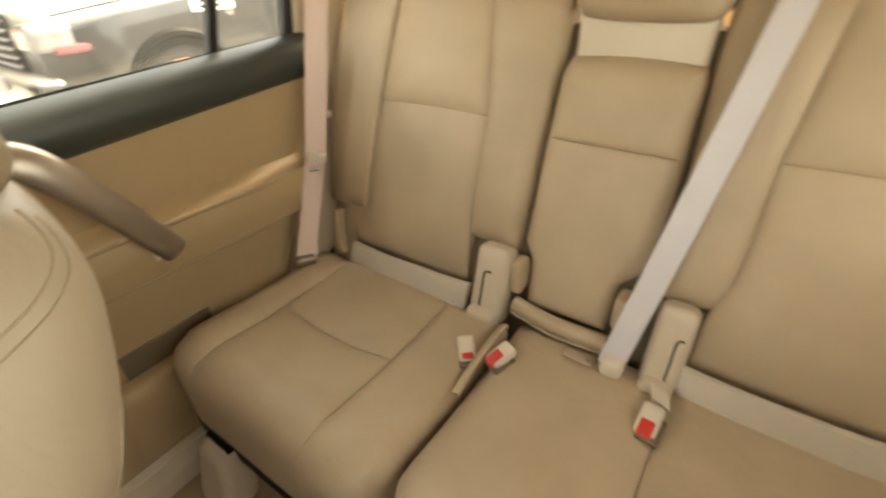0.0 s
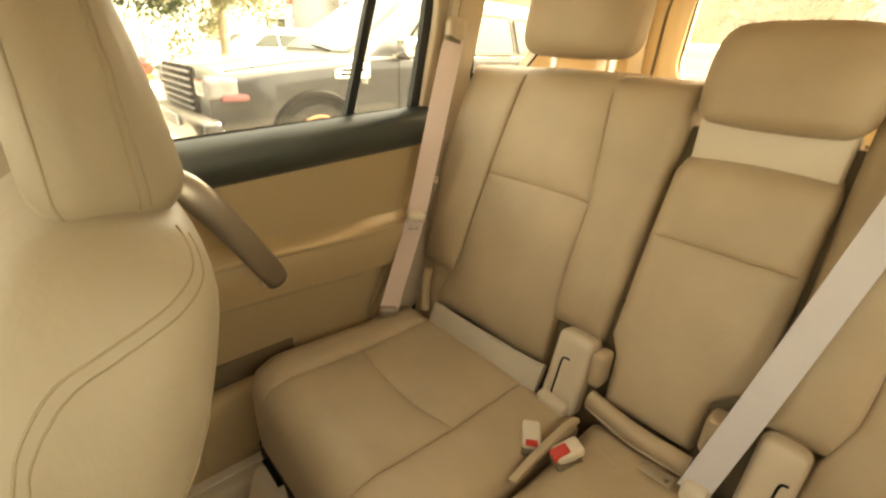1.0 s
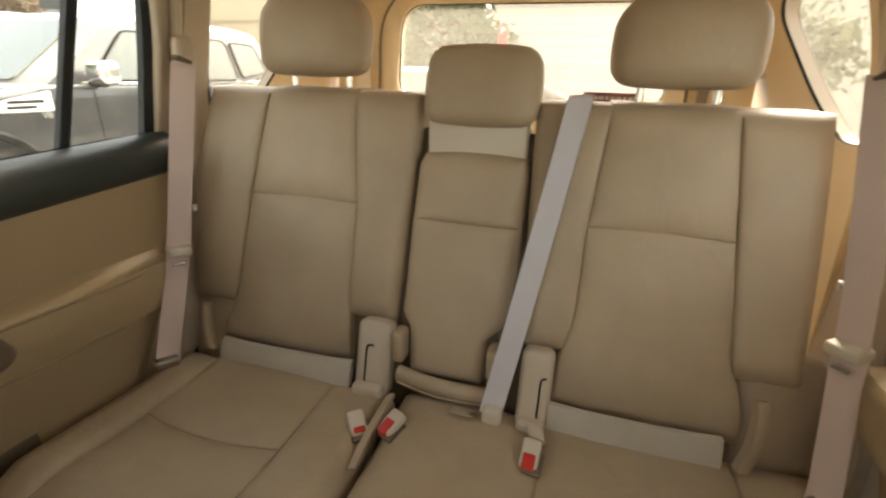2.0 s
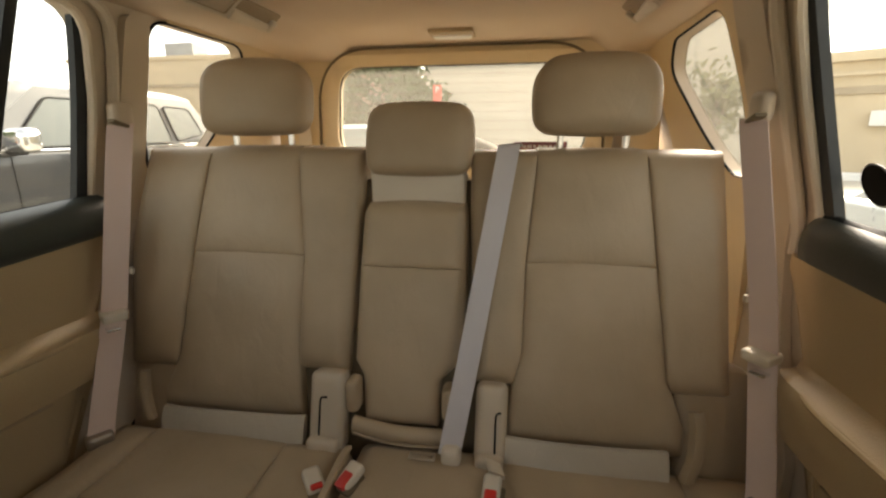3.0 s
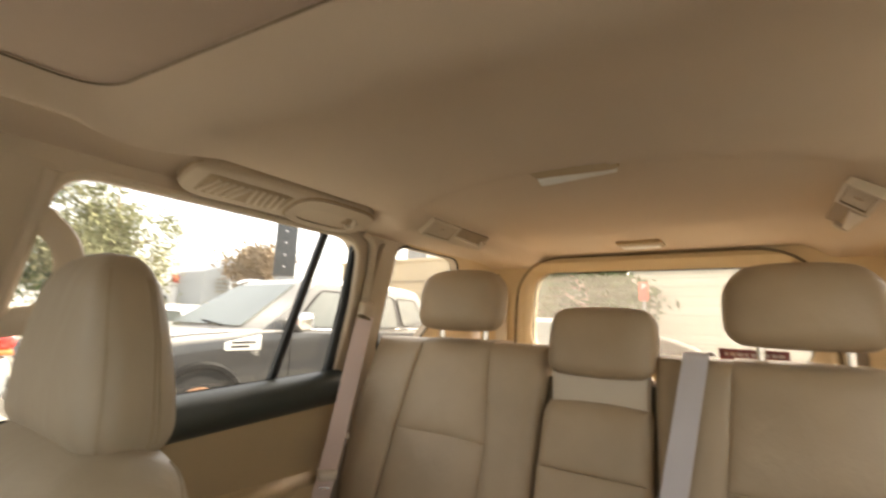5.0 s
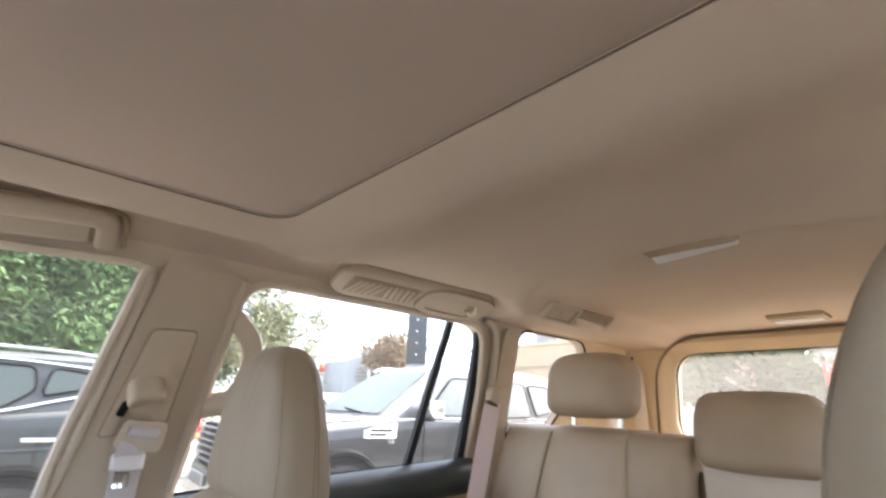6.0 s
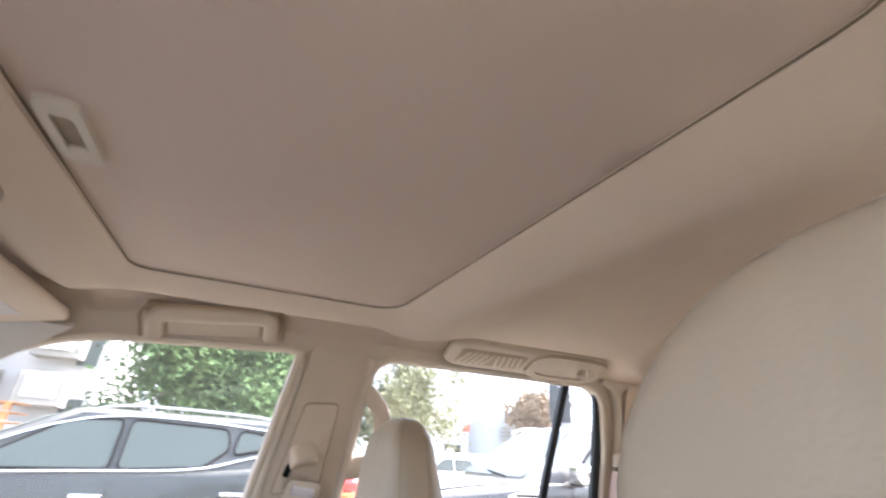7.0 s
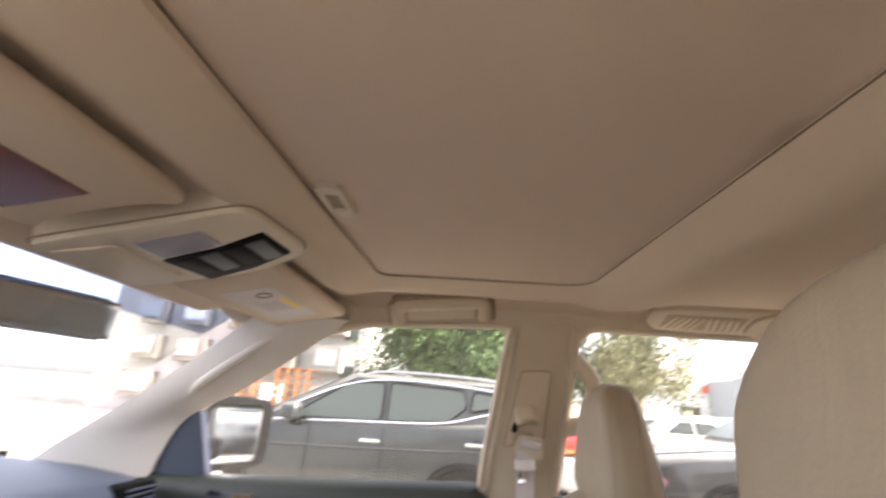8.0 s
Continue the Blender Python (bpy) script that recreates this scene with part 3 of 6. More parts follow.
band = part("shade_band", plate(fillet([(-0.60, 0.87), (0.60, 0.87), (0.59, 0.99), (-0.59, 0.99)], 0.02), [], 0.08, lambda u, v: screen(u, v, -0.004), lambda u, v: screen(u, v, -0.002)), TINT, ws, "blue tinted band along the top")
band.visible_shadow = False
part("lower_black_edge", tube([screen(u / 10, 0.01, 0.0) for u in range(-7, 8)], 0.012, 6), BLACK, ws)

# tailgate: trim frame round the rear window
TG_OUT = fillet([(-0.70, 0.45), (0.70, 0.45), (0.66, 1.86), (-0.66, 1.86)], 0.05)
TG_WIN = fillet([(-0.455, 1.47), (0.445, 1.47), (0.425, 1.785), (-0.435, 1.785)], [0.09, 0.09, 0.085, 0.085], 8)
FRAME_OUT = fillet([(-0.515, 1.38), (0.50, 1.38), (0.475, 1.840), (-0.495, 1.840)], [0.12, 0.12, 0.19, 0.19], 10)
tail = tagged(part("wall_rear", plate(TG_OUT, [FRAME_OUT], 0.06, lambda x, z: (x, 0.685 - 0.02 * (abs(x) / 0.6) ** 2, z), lambda x, z: (x, 0.76, z)), CARGO), "beige plastic rear end round the tailgate", "cabin rear", kind="structure")
gate = thing("tailgate", (0, 0.70, 1.4), "beige trimmed tailgate frame with a rounded rear window", "tailgate", kind="structure")


def gate_y(x, z):
    """The trim frame: a rounded rim that runs back to the glass."""
    e = min(0.508 - abs(x + 0.005), 1.842 - z)
    g = min(abs(x + 0.005) - 0.435, 9) if z < 1.75 else max(abs(x + 0.005) - 0.435, z - 1.785)
    return 0.672 - 0.012 * min(1, max(0, e) / 0.02) + 0.03 * max(0, 1 - max(0, g) / 0.03)


part("trim_frame", plate(FRAME_OUT, [TG_WIN], 0.012, lambda x, z: (x, gate_y(x, z), z), lambda x, z: (x, 0.735, z)), CARGO, gate)
part("shut_line", tube([(x, 0.661, z) for x, z in FRAME_OUT], 0.0048, 6, True), GAPTONE, gate, "dark shut line")
rw = part("rear_window", extrude(TG_WIN, 0.71, 0.715, lambda x, z, d: (x, d, z)), GLASS_R, gate, "dusty rear window with fine heating wires", smooth=False)
rw.visible_shadow = False
part("window_gasket", tube([(x, 0.704, z) for x, z in TG_WIN], 0.004, 6, True), BLACK, gate)
for k in range(9):
    part("heating_wire", box((-0.005, 0.7085, 1.50 + 0.032 * k), (0.84, 0.0008, 0.0008)), STICKER, rw, smooth=False)
st = part("window_sticker", box((0.288, 0.707, 1.507), (0.185, 0.0015, 0.034)), STICKER, rw, "dark red sticker strip with unreadable print", smooth=False)
for k in range(9):
    part("print_bar", box((0.216 + 0.018 * k, 0.7055, 1.507), (0.010 + 0.003 * (k % 3), 0.001, 0.011)), LABELG, gate, smooth=False)
spare = thing("spare_wheel", (-0.06, 0.90, 1.16), "black spare wheel on the outside of the tailgate", "spare wheel")
b = bmesh.new()
bmesh.ops.create_cone(b, cap_ends=True, segments=64, radius1=0.385, radius2=0.385, depth=0.2, matrix=Matrix.Translation((-0.06, 0.90, 1.165)) @ Matrix.Rotation(radians(90), 4, "X"))
bmesh.ops.bevel(b, geom=[e for e in b.edges if e.calc_face_angle(0) > 0.8], offset=0.05, segments=4, profile=0.5, affect="EDGES")
part("tyre", b, TYRE, spare)
part("hub_cover", pad((-0.06, 0.80, 1.165), (0.36, 0.03, 0.36), 0.014, 6), SATIN, spare)

# ---- doors ----


def door(s, y0, y1, name, label, rear):
    """Inner door panel: a pad along the sill, a soft insert, an armrest shelf, a pocket below."""
    d = thing(name, (s * 0.72, (y0 + y1) / 2, 0.6), label, "car door")
    prof = [(0.60, 0.705), (0.66, 0.69), (0.80, 0.688), (0.815, 0.728), (1.03, 0.735), (1.045, 0.715), (1.055, 0.688), (1.10, 0.676), (1.14, 0.674), (1.160, 0.684), (1.165, 0.712), (1.18, 0.724), (1.24, 0.722), (1.31, 0.716), (1.335, 0.716), (1.335, 0.738), (0.60, 0.738)]
    n = 30
    b = bmesh.new()
    rows = []
    for i in range(n + 1):
        t = i / n
        row = []
        for z, x in prof:
            z = z if rear else z - 0.06
            cut = 0.0
            if rear:  # the rear edge follows the wheel arch
                cut = pick([(0.60, 0.36), (0.85, 0.20), (1.0, 0.12), (1.14, 0.10), (1.30, 0.0), (1.4, 0.0)], z)
            y = y0 + (y1 - cut - y0) * t
            soft = 0.012 * max(0, 1 - min(t, 1 - t) / 0.06) ** 2
            dip = 0.010 * math.sin(math.pi * t) if 1.03 < z < 1.17 else 0
            row.append(b.verts.new((s * min(0.738, x + soft - dip * 0.5), y, z - 0.02 * t * (1 if 1.0 < z < 1.2 else 0))))
        rows.append(row)
    m = len(prof)
    for A, B in zip(rows, rows[1:]):
        for j in range(m):
            b.faces.new((A[j], A[(j + 1) % m], B[(j + 1) % m], B[j]))
    b.faces.new(rows[0][::-1])
    b.faces.new(rows[-1])
    bmesh.ops.recalc_face_normals(b, faces=b.faces)
    part("door_panel", b, DOORTRIM, d)
    # dark padded roll along the window sill
    def sill_z(y):
        return (1.372 + 0.06 * (y + 0.1) if s < 0 else 1.362 + 0.03 * (y + 0.1)) if rear else 1.290 + 0.05 * (y + 1.9) / 0.85
    m = 26
    b = bmesh.new()
    rows = []
    for i in range(m + 1):
        t = i / m
        y = y0 + (y1 + (0.015 if s < 0 else -0.008) - y0) * t
        e = max(0, 1 - (1 - t) / 0.06)
        h = 0.048 * math.sqrt(max(0.02, 1 - e * e))
        dp = (0.040 if s < 0 else 0.024) * math.sqrt(max(0.02, 1 - e * e))
        row = []
        for k in range(14):
            a = math.pi * 2 * k / 14
            row.append(b.verts.new((s * (0.735 - dp * max(-0.1, math.cos(a))), y, sill_z(y) + h * math.sin(a) + (0.004 if math.cos(a) < 0 else 0))))
        rows.append(row)
    for A, B in zip(rows, rows[1:]):
        for j in range(14):
            b.faces.new((A[j], A[(j + 1) % 14], B[(j + 1) % 14], B[j]))
    b.faces.new(rows[0][::-1])
    b.faces.new(rows[-1])
    bmesh.ops.recalc_face_normals(b, faces=b.faces)
    part("sill_pad", b, VINYL, d, "dark green-black padded sill")
    if rear:
        # black divider and rear frame of the window
        dv = (-0.252, -0.268, -0.288) if s < 0 else (-0.294, -0.302, -0.31)
        part("window_divider", ribbon([side(s, dv[0], 1.815, -0.012), side(s, dv[1], 1.6, -0.012), side(s, dv[2], 1.39, -0.012)], (0, 0.020, 0), 0.007), FRAMEGREY, d, "dark window divider")
        part("window_frame", ribbon(spline([side(s, -0.75, 1.812, -0.018), side(s, -0.4, 1.812, -0.018), side(s, -0.165, 1.806, -0.018)], 4), (0, 0.001, 0.014), 0.008), BLACK, d)
        part("window_frame", ribbon(spline([side(s, -0.135, 1.80, -0.014), side(s, -0.105, 1.62, -0.014), side(s, -0.093, 1.39, -0.014)], 4), (0, 0.034, 0), 0.008), FRAMEGREY, d, "dark window frame")
        part("glass_strip", ribbon([side(s, -0.86, 1.376 if s < 0 else 1.392, 0.0), side(s, -0.08, 1.417 if s < 0 else 1.410, 0.0)], (0.01, 0, 0.006), 0.004), BLACK, d)
        # grab handle that slants down from the sill to the armrest
        line = spline([(s * 0.715, -0.745, 1.325), (s * 0.672, -0.71, 1.347), (s * 0.655, -0.665, 1.322), (s * 0.652, -0.60, 1.225), (s * 0.66, -0.535, 1.113), (s * 0.676, -0.525, 1.093)], 6)
        part("pull_handle", bar(line, [tuple(Vector((s * 0.012, 0.052, 0.020)) * (1.2 - 0.35 * k / len(line))) for k in range(len(line))], 0.013), SATIN, d, "satin brown metal pull handle")
        part("handle_foot", pad((s * 0.69, -0.535, 1.10), (0.05, 0.06, 0.03), 0.01, 4), PALE, d)
        part("arm_strip", tube(spline([(s * 0.674, y0 + 0.02, 1.158), (s * 0.672, -0.5, 1.15), (s * 0.676, -0.28, 1.14), (s * 0.70, -0.19, 1.137)], 6), 0.006, 8), DOORTRIM, d)
        # flush dark pad: the pocket's inner shade is painted, not hollowed
        pk = part("map_pocket", pad((s * 0.731, -0.585, 0.858), (0.012, 0.20, 0.075), 0.005, 6), GAPTONE, d, "dark pad that paints the shade in the door pocket")
        part("pocket_lip", pad((s * 0.714, -0.59, 0.812), (0.030, 0.24, 0.026), 0.010, 8), DOORTRIM, pk)
        part("speaker_bump", pad((s * 0.71, -0.62, 0.74), (0.06, 0.24, 0.20), 0.028, 6), DOORTRIM, d)
        part("lower_seam", tube(spline([(s * 0.69, y0 + 0.02, 1.052), (s * 0.682, -0.5, 1.046), (s * 0.69, -0.3, 1.03)], 5), 0.003, 6), THREAD, d)
    else:
        part("switch_plate", box((s * 0.66, -1.55, 1.19), (0.06, 0.26, 0.02), 0.008), DARKTRIM, d)
        part("opener", ribbon(spline([(s * 0.70, -1.78, 1.30), (s * 0.685, -1.72, 1.30), (s * 0.70, -1.66, 1.30)], 5), (0, 0, 0.03), 0.004), CHROME, d)
    return d


door(-1, -0.875, -0.05, "rear_door", "beige rear door panel with dark sill pad and slanted grab handle", True)
door(1, -0.875, -0.05, "rear_door", "beige rear door panel with dark sill pad beside the seat", True)
door(-1, -2.0, -1.05, "front_door", "closed front passenger door panel with dark sill", False)
door(1, -2.0, -1.05, "front_door", "closed driver's door panel with dark sill", False)
disc = thing("window_disc", side(1, -0.175, 1.475, -0.026), "round black sticker with pale rim on the window", "sticker")
for nm, rr, dd, mm in (("rim", 0.034, 0.0, WHITE), ("face", 0.031, 0.002, BLACK)):
    part(nm, extrude([(rr * math.cos(a / 14 * math.pi), rr * math.sin(a / 14 * math.pi)) for a in range(28)], -0.028 + dd, -0.026 + dd, lambda u, v, d: side(1, -0.175 + u, 1.475 + v, d)), mm, disc, smooth=False)

# ---- pillars ----
for s in (-1, 1):
    b_p = thing("b_pillar", (s * 0.70, -0.93, 0.9), "beige plastic pillar cover with a belt slot panel", "pillar trim", "pillars")
    part("cover", plate(fillet([(-0.985, 0.62), (-0.835, 0.62), (-0.855, 1.40), (-0.825, 1.80), (-0.975, 1.80), (-1.035, 1.40)], 0.01), [], 0.04,
                        lambda y, z: side(s, y, z, 0.012 + 0.012 * max(0, 1 - ((y + 0.925) / 0.09) ** 2)), lambda y, z: side(s, y, z, 0.001)), PLASTIC, b_p)
    panel = fillet([(-1.004, 1.487), (-0.903, 1.512), (-0.892, 1.682), (-0.967, 1.678)], 0.012)
    part("height_slider", plate(panel, [], 0.03, lambda y, z: side(s, y, z, 0.030), lambda y, z: side(s, y, z, 0.014)), PLASTIC, b_p)
    part("shut_line", tube([side(s, y, z, 0.0285) for y, z in panel], 0.0022, 6, True), RECESS, b_p)
    part("rear_lip", tube(spline([side(s, -0.83, 1.79, 0.014), side(s, -0.845, 1.6, 0.016), side(s, -0.865, 1.39, 0.018)], 6), 0.012, 8), PLASTIC, b_p)
    # assist grip on the pillar's rear edge
    g = thing("assist_grip", (s * 0.66, -0.81, 1.56), "curved beige assist grip on the pillar", "grab handle", "assist grips")
    part("bar", tube(spline([(s * 0.655, -0.845, 1.725), (s * 0.635, -0.815, 1.705), (s * 0.630, -0.788, 1.668), (s * 0.642, -0.780, 1.615), (s * 0.662, -0.800, 1.562), (s * 0.695, -0.845, 1.545)], 6), [0.024] * 6 + [0.021] * 20 + [0.024] * 5, 10, flat=0.7), PLASTIC, g)
    # front belt
    fb = thing("front_seat_belt", (s * 0.66, -0.95, 1.5), "pale front seat belt hanging from the pillar loop", "seat belt", "front belts")
    def on_post(y, z, d):
        return Vector(side(s, y, z, 0.030 + d))
    slope = Matrix.Rotation(s * math.atan(0.35), 4, "Y")
    hood = pad(on_post(-0.951, 1.574, 0.004), (0.034, 0.060, 0.052), 0.014, 8, m=Matrix.Rotation(radians(12), 4, "X") @ slope, shape=lambda p, u: Vector((p[0] * (1 + 0.35 * -u[2]), p[1], p[2] - 0.010 * u[1] * u[1])))
    part("anchor_cover", hood, PLASTIC, fb)
    part("belt_slot", pad(on_post(-0.976, 1.541, 0.002), (0.010, 0.014, 0.036), 0.004, 5, m=Matrix.Rotation(radians(-18), 4, "X") @ slope), BLACK, fb)
    ring_o = fillet([(-0.040, -0.024), (0.038, -0.026), (0.036, 0.026), (-0.034, 0.024)], 0.012)
    ring_i = fillet([(-0.027, -0.004), (0.026, -0.005), (0.025, 0.013), (-0.025, 0.013)], 0.005)
    turn = radians(6)

    def on_ring(u, v, d):
        return on_post(-0.938 + u * math.cos(turn) + v * math.sin(turn), 1.492 - u * math.sin(turn) + v * math.cos(turn), 0.010 + d - 0.10 * v)
    part("loop_ring", plate(ring_o, [ring_i], 0.02, lambda u, v: on_ring(u, v, 0.010), lambda u, v: on_ring(u, v, -0.001)), PALE, fb)
    part("belt_loop", tube([on_ring(-0.024, 0.005, 0.010), on_ring(0.024, 0.004, 0.010)], 0.0105, 8), BELT_C, fb)
    part("webbing", ribbon(spline([on_ring(-0.004, -0.004, 0.004), on_ring(-0.008, -0.030, 0.010), on_post(-0.946, 1.38, 0.014), on_post(-0.955, 1.10, 0.010), (s * 0.70, -0.96, 0.70)], 6), (s * 0.006, 0.047, 0), 0.0012), BELT_C, fb)
    part("tongue", pad(on_post(-0.950, 1.448, 0.026), (0.014, 0.052, 0.030), 0.006, 5, m=slope), LABELW, fb)
    part("tongue_blade", box(on_post(-0.954, 1.425, 0.028), (0.003, 0.022, 0.040), 0.001, m=slope), CHROME, fb)
    # windscreen pillar
    a_p = thing("a_pillar", (s * 0.66, -1.9, 1.55), "pale beige windscreen pillar cover with moulded recess", "pillar trim", "windscreen pillars")
    edge1 = spline([(s * 0.598, -1.675, 1.785), (s * 0.615, -1.80, 1.683), (s * 0.637, -1.955, 1.572), (s * 0.675, -2.215, 1.403), (s * 0.69, -2.31, 1.33)], 6)
    edge2 = spline([(s * 0.606, -1.44, 1.785), (s * 0.632, -1.55, 1.708), (s * 0.672, -1.715, 1.603), (s * 0.712, -1.895, 1.50), (s * 0.735, -1.98, 1.33)], 6)
    b = bmesh.new()
    rows = []
    for p, q in zip(edge1, edge2):
        row = []
        for k in range(9):
            t = k / 8
            c = p.lerp(q, t) + Vector((-s, 0.25, -0.1)) * 0.018 * math.sin(math.pi * t)
            row.append(b.verts.new(c))
        rows.append(row)
    for A, B in zip(rows, rows[1:]):
        for j in range(8):
            b.faces.new((A[j], A[j + 1], B[j + 1], B[j]))
    bmesh.ops.recalc_face_normals(b, faces=b.faces)
    bmesh.ops.solidify(b, geom=b.faces[:], thickness=0.02)
    part("cover", b, PILLAR, a_p)
    part("screen_seal", tube([p + Vector((-s * 0.004, 0.004, -0.002)) for p in edge1], 0.0045, 6), BLACK, a_p)
    part("moulded_grip", tube(spline([(s * 0.594, -1.60, 1.735), (s * 0.588, -1.67, 1.690), (s * 0.596, -1.76, 1.628), (s * 0.618, -1.84, 1.570), (s * 0.655, -1.86, 1.545)], 6), [0.003] * 4 + [0.011] * 14 + [0.007] * 7, 8), PILLAR, a_p)

# overhead rail: vents, handles
for s in (-1, 1):
    pod = thing("air_vent_pod", (s * 0.56, -0.39, 1.82), "beige roof rail housing with air vent slats and grab handle", "air vent", "roof vents")
    tilt = Matrix.Rotation(s * radians(20), 4, "Y")

    def at_rail(y, dx=0.0, dz=0.0):
        return Vector((s * (0.552 + dx), y, 1.836 + dz))
    oval = [(math.copysign(abs(math.cos(a)) ** 0.6, math.cos(a)), math.copysign(abs(math.sin(a)) ** 0.6, math.sin(a))) for a in [k * math.pi / 20 for k in range(40)]]

    def on_pod(a, b_, down):
        return at_rail(-0.424) + tilt @ Vector((s * a, b_, -down))
    part("housing", pad(at_rail(-0.424), (0.126, 0.475, 0.036), 0.017, 14, m=tilt, shape=lambda p, u: Vector((p[0] * (1 - 0.5 * max(0, (abs(u[1]) - 0.72) / 0.28) ** 2.5), p[1], p[2]))), PLASTIC, pod)
    # dark tube painting the recess shadow along the housing's edge
    part("shut_line", tube([on_pod(0.0645 * v, 0.240 * u, 0.004) for u, v in oval], 0.0024, 6, True), THREAD, pod)
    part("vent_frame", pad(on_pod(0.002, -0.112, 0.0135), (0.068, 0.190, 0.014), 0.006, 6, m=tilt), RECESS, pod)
    for k in range(10):
        part("slat", box(on_pod(0.002, -0.190 + 0.0162 * k + (0.010 if k > 4 else 0), 0.0195), (0.054, 0.0080, 0.008), 0.002, m=tilt @ Matrix.Rotation(radians(s * (-20 if k < 5 else 10)), 4, "Z")), PLASTIC, pod)
    grip = part("handle", plate([(0.056 * v, 0.117 * u) for u, v in oval], [[(0.030 * v + 0.010, 0.088 * u) for u, v in oval]], 0.03,
                                lambda a, b_: on_pod(a, b_ + 0.113, 0.024), lambda a, b_: on_pod(a, b_ + 0.113, 0.012)), PLASTIC, pod)
    part("handle_gap", tube([on_pod(0.0575 * v, 0.113 + 0.1195 * u, 0.0175) for u, v in oval], 0.0024, 6, True), THREAD, pod)
    part("inner_panel", pad(on_pod(0.008, 0.113, 0.0165), (0.068, 0.185, 0.008), 0.003, 6, m=tilt), PLASTIC, grip)
    part("coat_hook", tube(spline([on_pod(-0.018, 0.172, 0.020), on_pod(-0.016, 0.174, 0.030), on_pod(0.0, 0.178, 0.034), on_pod(0.012, 0.174, 0.030), on_pod(0.014, 0.172, 0.020)], 4), 0.0055, 8), PALE, grip)
    part("hook_recess", pad(on_pod(-0.002, 0.164, 0.021), (0.030, 0.020, 0.004), 0.0015, 4, m=tilt), RECESS, grip)
    fg = thing("roof_grab_handle", (s * 0.56, -1.19, 1.80), "folded beige roof grab handle over the front door", "grab handle", "roof handles")
    c = Vector((s * 0.562, -1.188, 1.818))
    tilt = Matrix.Rotation(radians(6), 4, "X") @ Matrix.Rotation(s * radians(40), 4, "Y")

    def on_grip(a, b_, down):
        return c + tilt @ Vector((s * a, b_, -down))
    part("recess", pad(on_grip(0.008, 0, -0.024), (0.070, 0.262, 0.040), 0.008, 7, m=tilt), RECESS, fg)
    bow = [(0.038, -0.113)] + fillet([(0.040, -0.113), (-0.018, -0.113), (-0.018, 0.113), (0.040, 0.113)], [0.001, 0.034, 0.034, 0.001], 7)[8:-8] + [(0.038, 0.113)]
    part("bow", moulding(bow, 0.0165, 0.018, on_grip), PLASTIC, fg)
    part("shut_line", tube([on_grip(a, b_, 0.003) for a, b_ in fillet([(0.040, -0.139), (-0.036, -0.139), (-0.036, 0.139), (0.040, 0.139)], [0.004, 0.036, 0.036, 0.004], 6)], 0.0035, 6), THREAD, fg)
    part("base_pad", pad(on_grip(0.018, 0, -0.004), (0.044, 0.178, 0.010), 0.004, 6, m=tilt), PLASTIC, fg)
    # rear square vent and moulded hook
    rv = thing("square_roof_vent", (s * 0.47, 0.0, 1.83), "square beige roof vent in the headliner", "air vent", "rear vents")
    vc = Vector((0.467, 0.025, 1.8255)) if s > 0 else Vector((-0.413, -0.030, 1.8275))
    m2 = Matrix.Rotation(s * radians(38), 4, "Y")

    def on_cove(a, b_, down):
        return vc + m2 @ Vector((s * a, b_, -down))
    part("vent_frame", plate(fillet([(-0.030, -0.068), (0.030, -0.068), (0.030, 0.068), (-0.030, 0.068)], 0.006), [fillet([(-0.023, -0.059), (0.023, -0.059), (0.023, 0.059), (-0.023, 0.059)], 0.004)], 0.04,
                             lambda a, b_: on_cove(a, b_, 0.007), lambda a, b_: on_cove(a, b_, -0.010)), PALE, rv)
    part("vent_grille", box(on_cove(0, 0, 0.001), (0.045, 0.116, 0.006), 0.002, m=m2), PLASTIC, rv)
    part("gap_line", tube([on_cove(a, b_, 0.0045) for a, b_ in fillet([(-0.0225, -0.0585), (0.0225, -0.0585), (0.0225, 0.0585), (-0.0225, 0.0585)], 0.004)], 0.0014, 5, True), THREAD, rv)
    part("knob", pad(on_cove(0, 0, 0.005), (0.016, 0.016, 0.006), 0.0028, 3, m=m2), PLASTIC, rv)
    hk = thing("roof_hook", on_cove(0, 0.17, 0), "small moulded beige handle recess in the headliner", "grab handle", "rear handles")
    part("recess", pad(on_cove(-0.004, 0.155, 0.001), (0.050, 0.165, 0.008), 0.0035, 6, m=m2), RECESS, hk)
    part("lip", pad(on_cove(0.016, 0.150, 0.006), (0.026, 0.165, 0.014), 0.006, 7, m=m2, shape=lambda p, u: Vector((p[0] * (1 - 0.25 * u[1]), p[1], p[2]))), PALE, hk)
    part("lip_end", pad(on_cove(0.006, 0.222, 0.008), (0.034, 0.022, 0.016), 0.006, 5, m=m2), PALE, hk)

# dome lamp and tailgate lamp
dome = thing("dome_lamp", (0.05, -0.30, 1.84), "beige dome lamp with a milky lens", "ceiling lamp")
part("housing", pad((0.052, -0.312, roof_z(0.05, -0.3) - 0.004), (0.15, 0.062, 0.022), 0.009, 8), DOORTRIM, dome)
part("lens", pad((0.052, -0.284, roof_z(0.05, -0.3) - 0.010), (0.136, 0.022, 0.026), 0.004, 8, m=Matrix.Rotation(radians(-20), 4, "X"), shape=lambda p, u: Vector((p[0], p[1], p[2] * (0.62 - 0.38 * u[0])))), WHITE, dome)
tl = thing("tailgate_lamp", (0, 0.54, 1.83), "small rear lamp with a milky lens", "ceiling lamp")
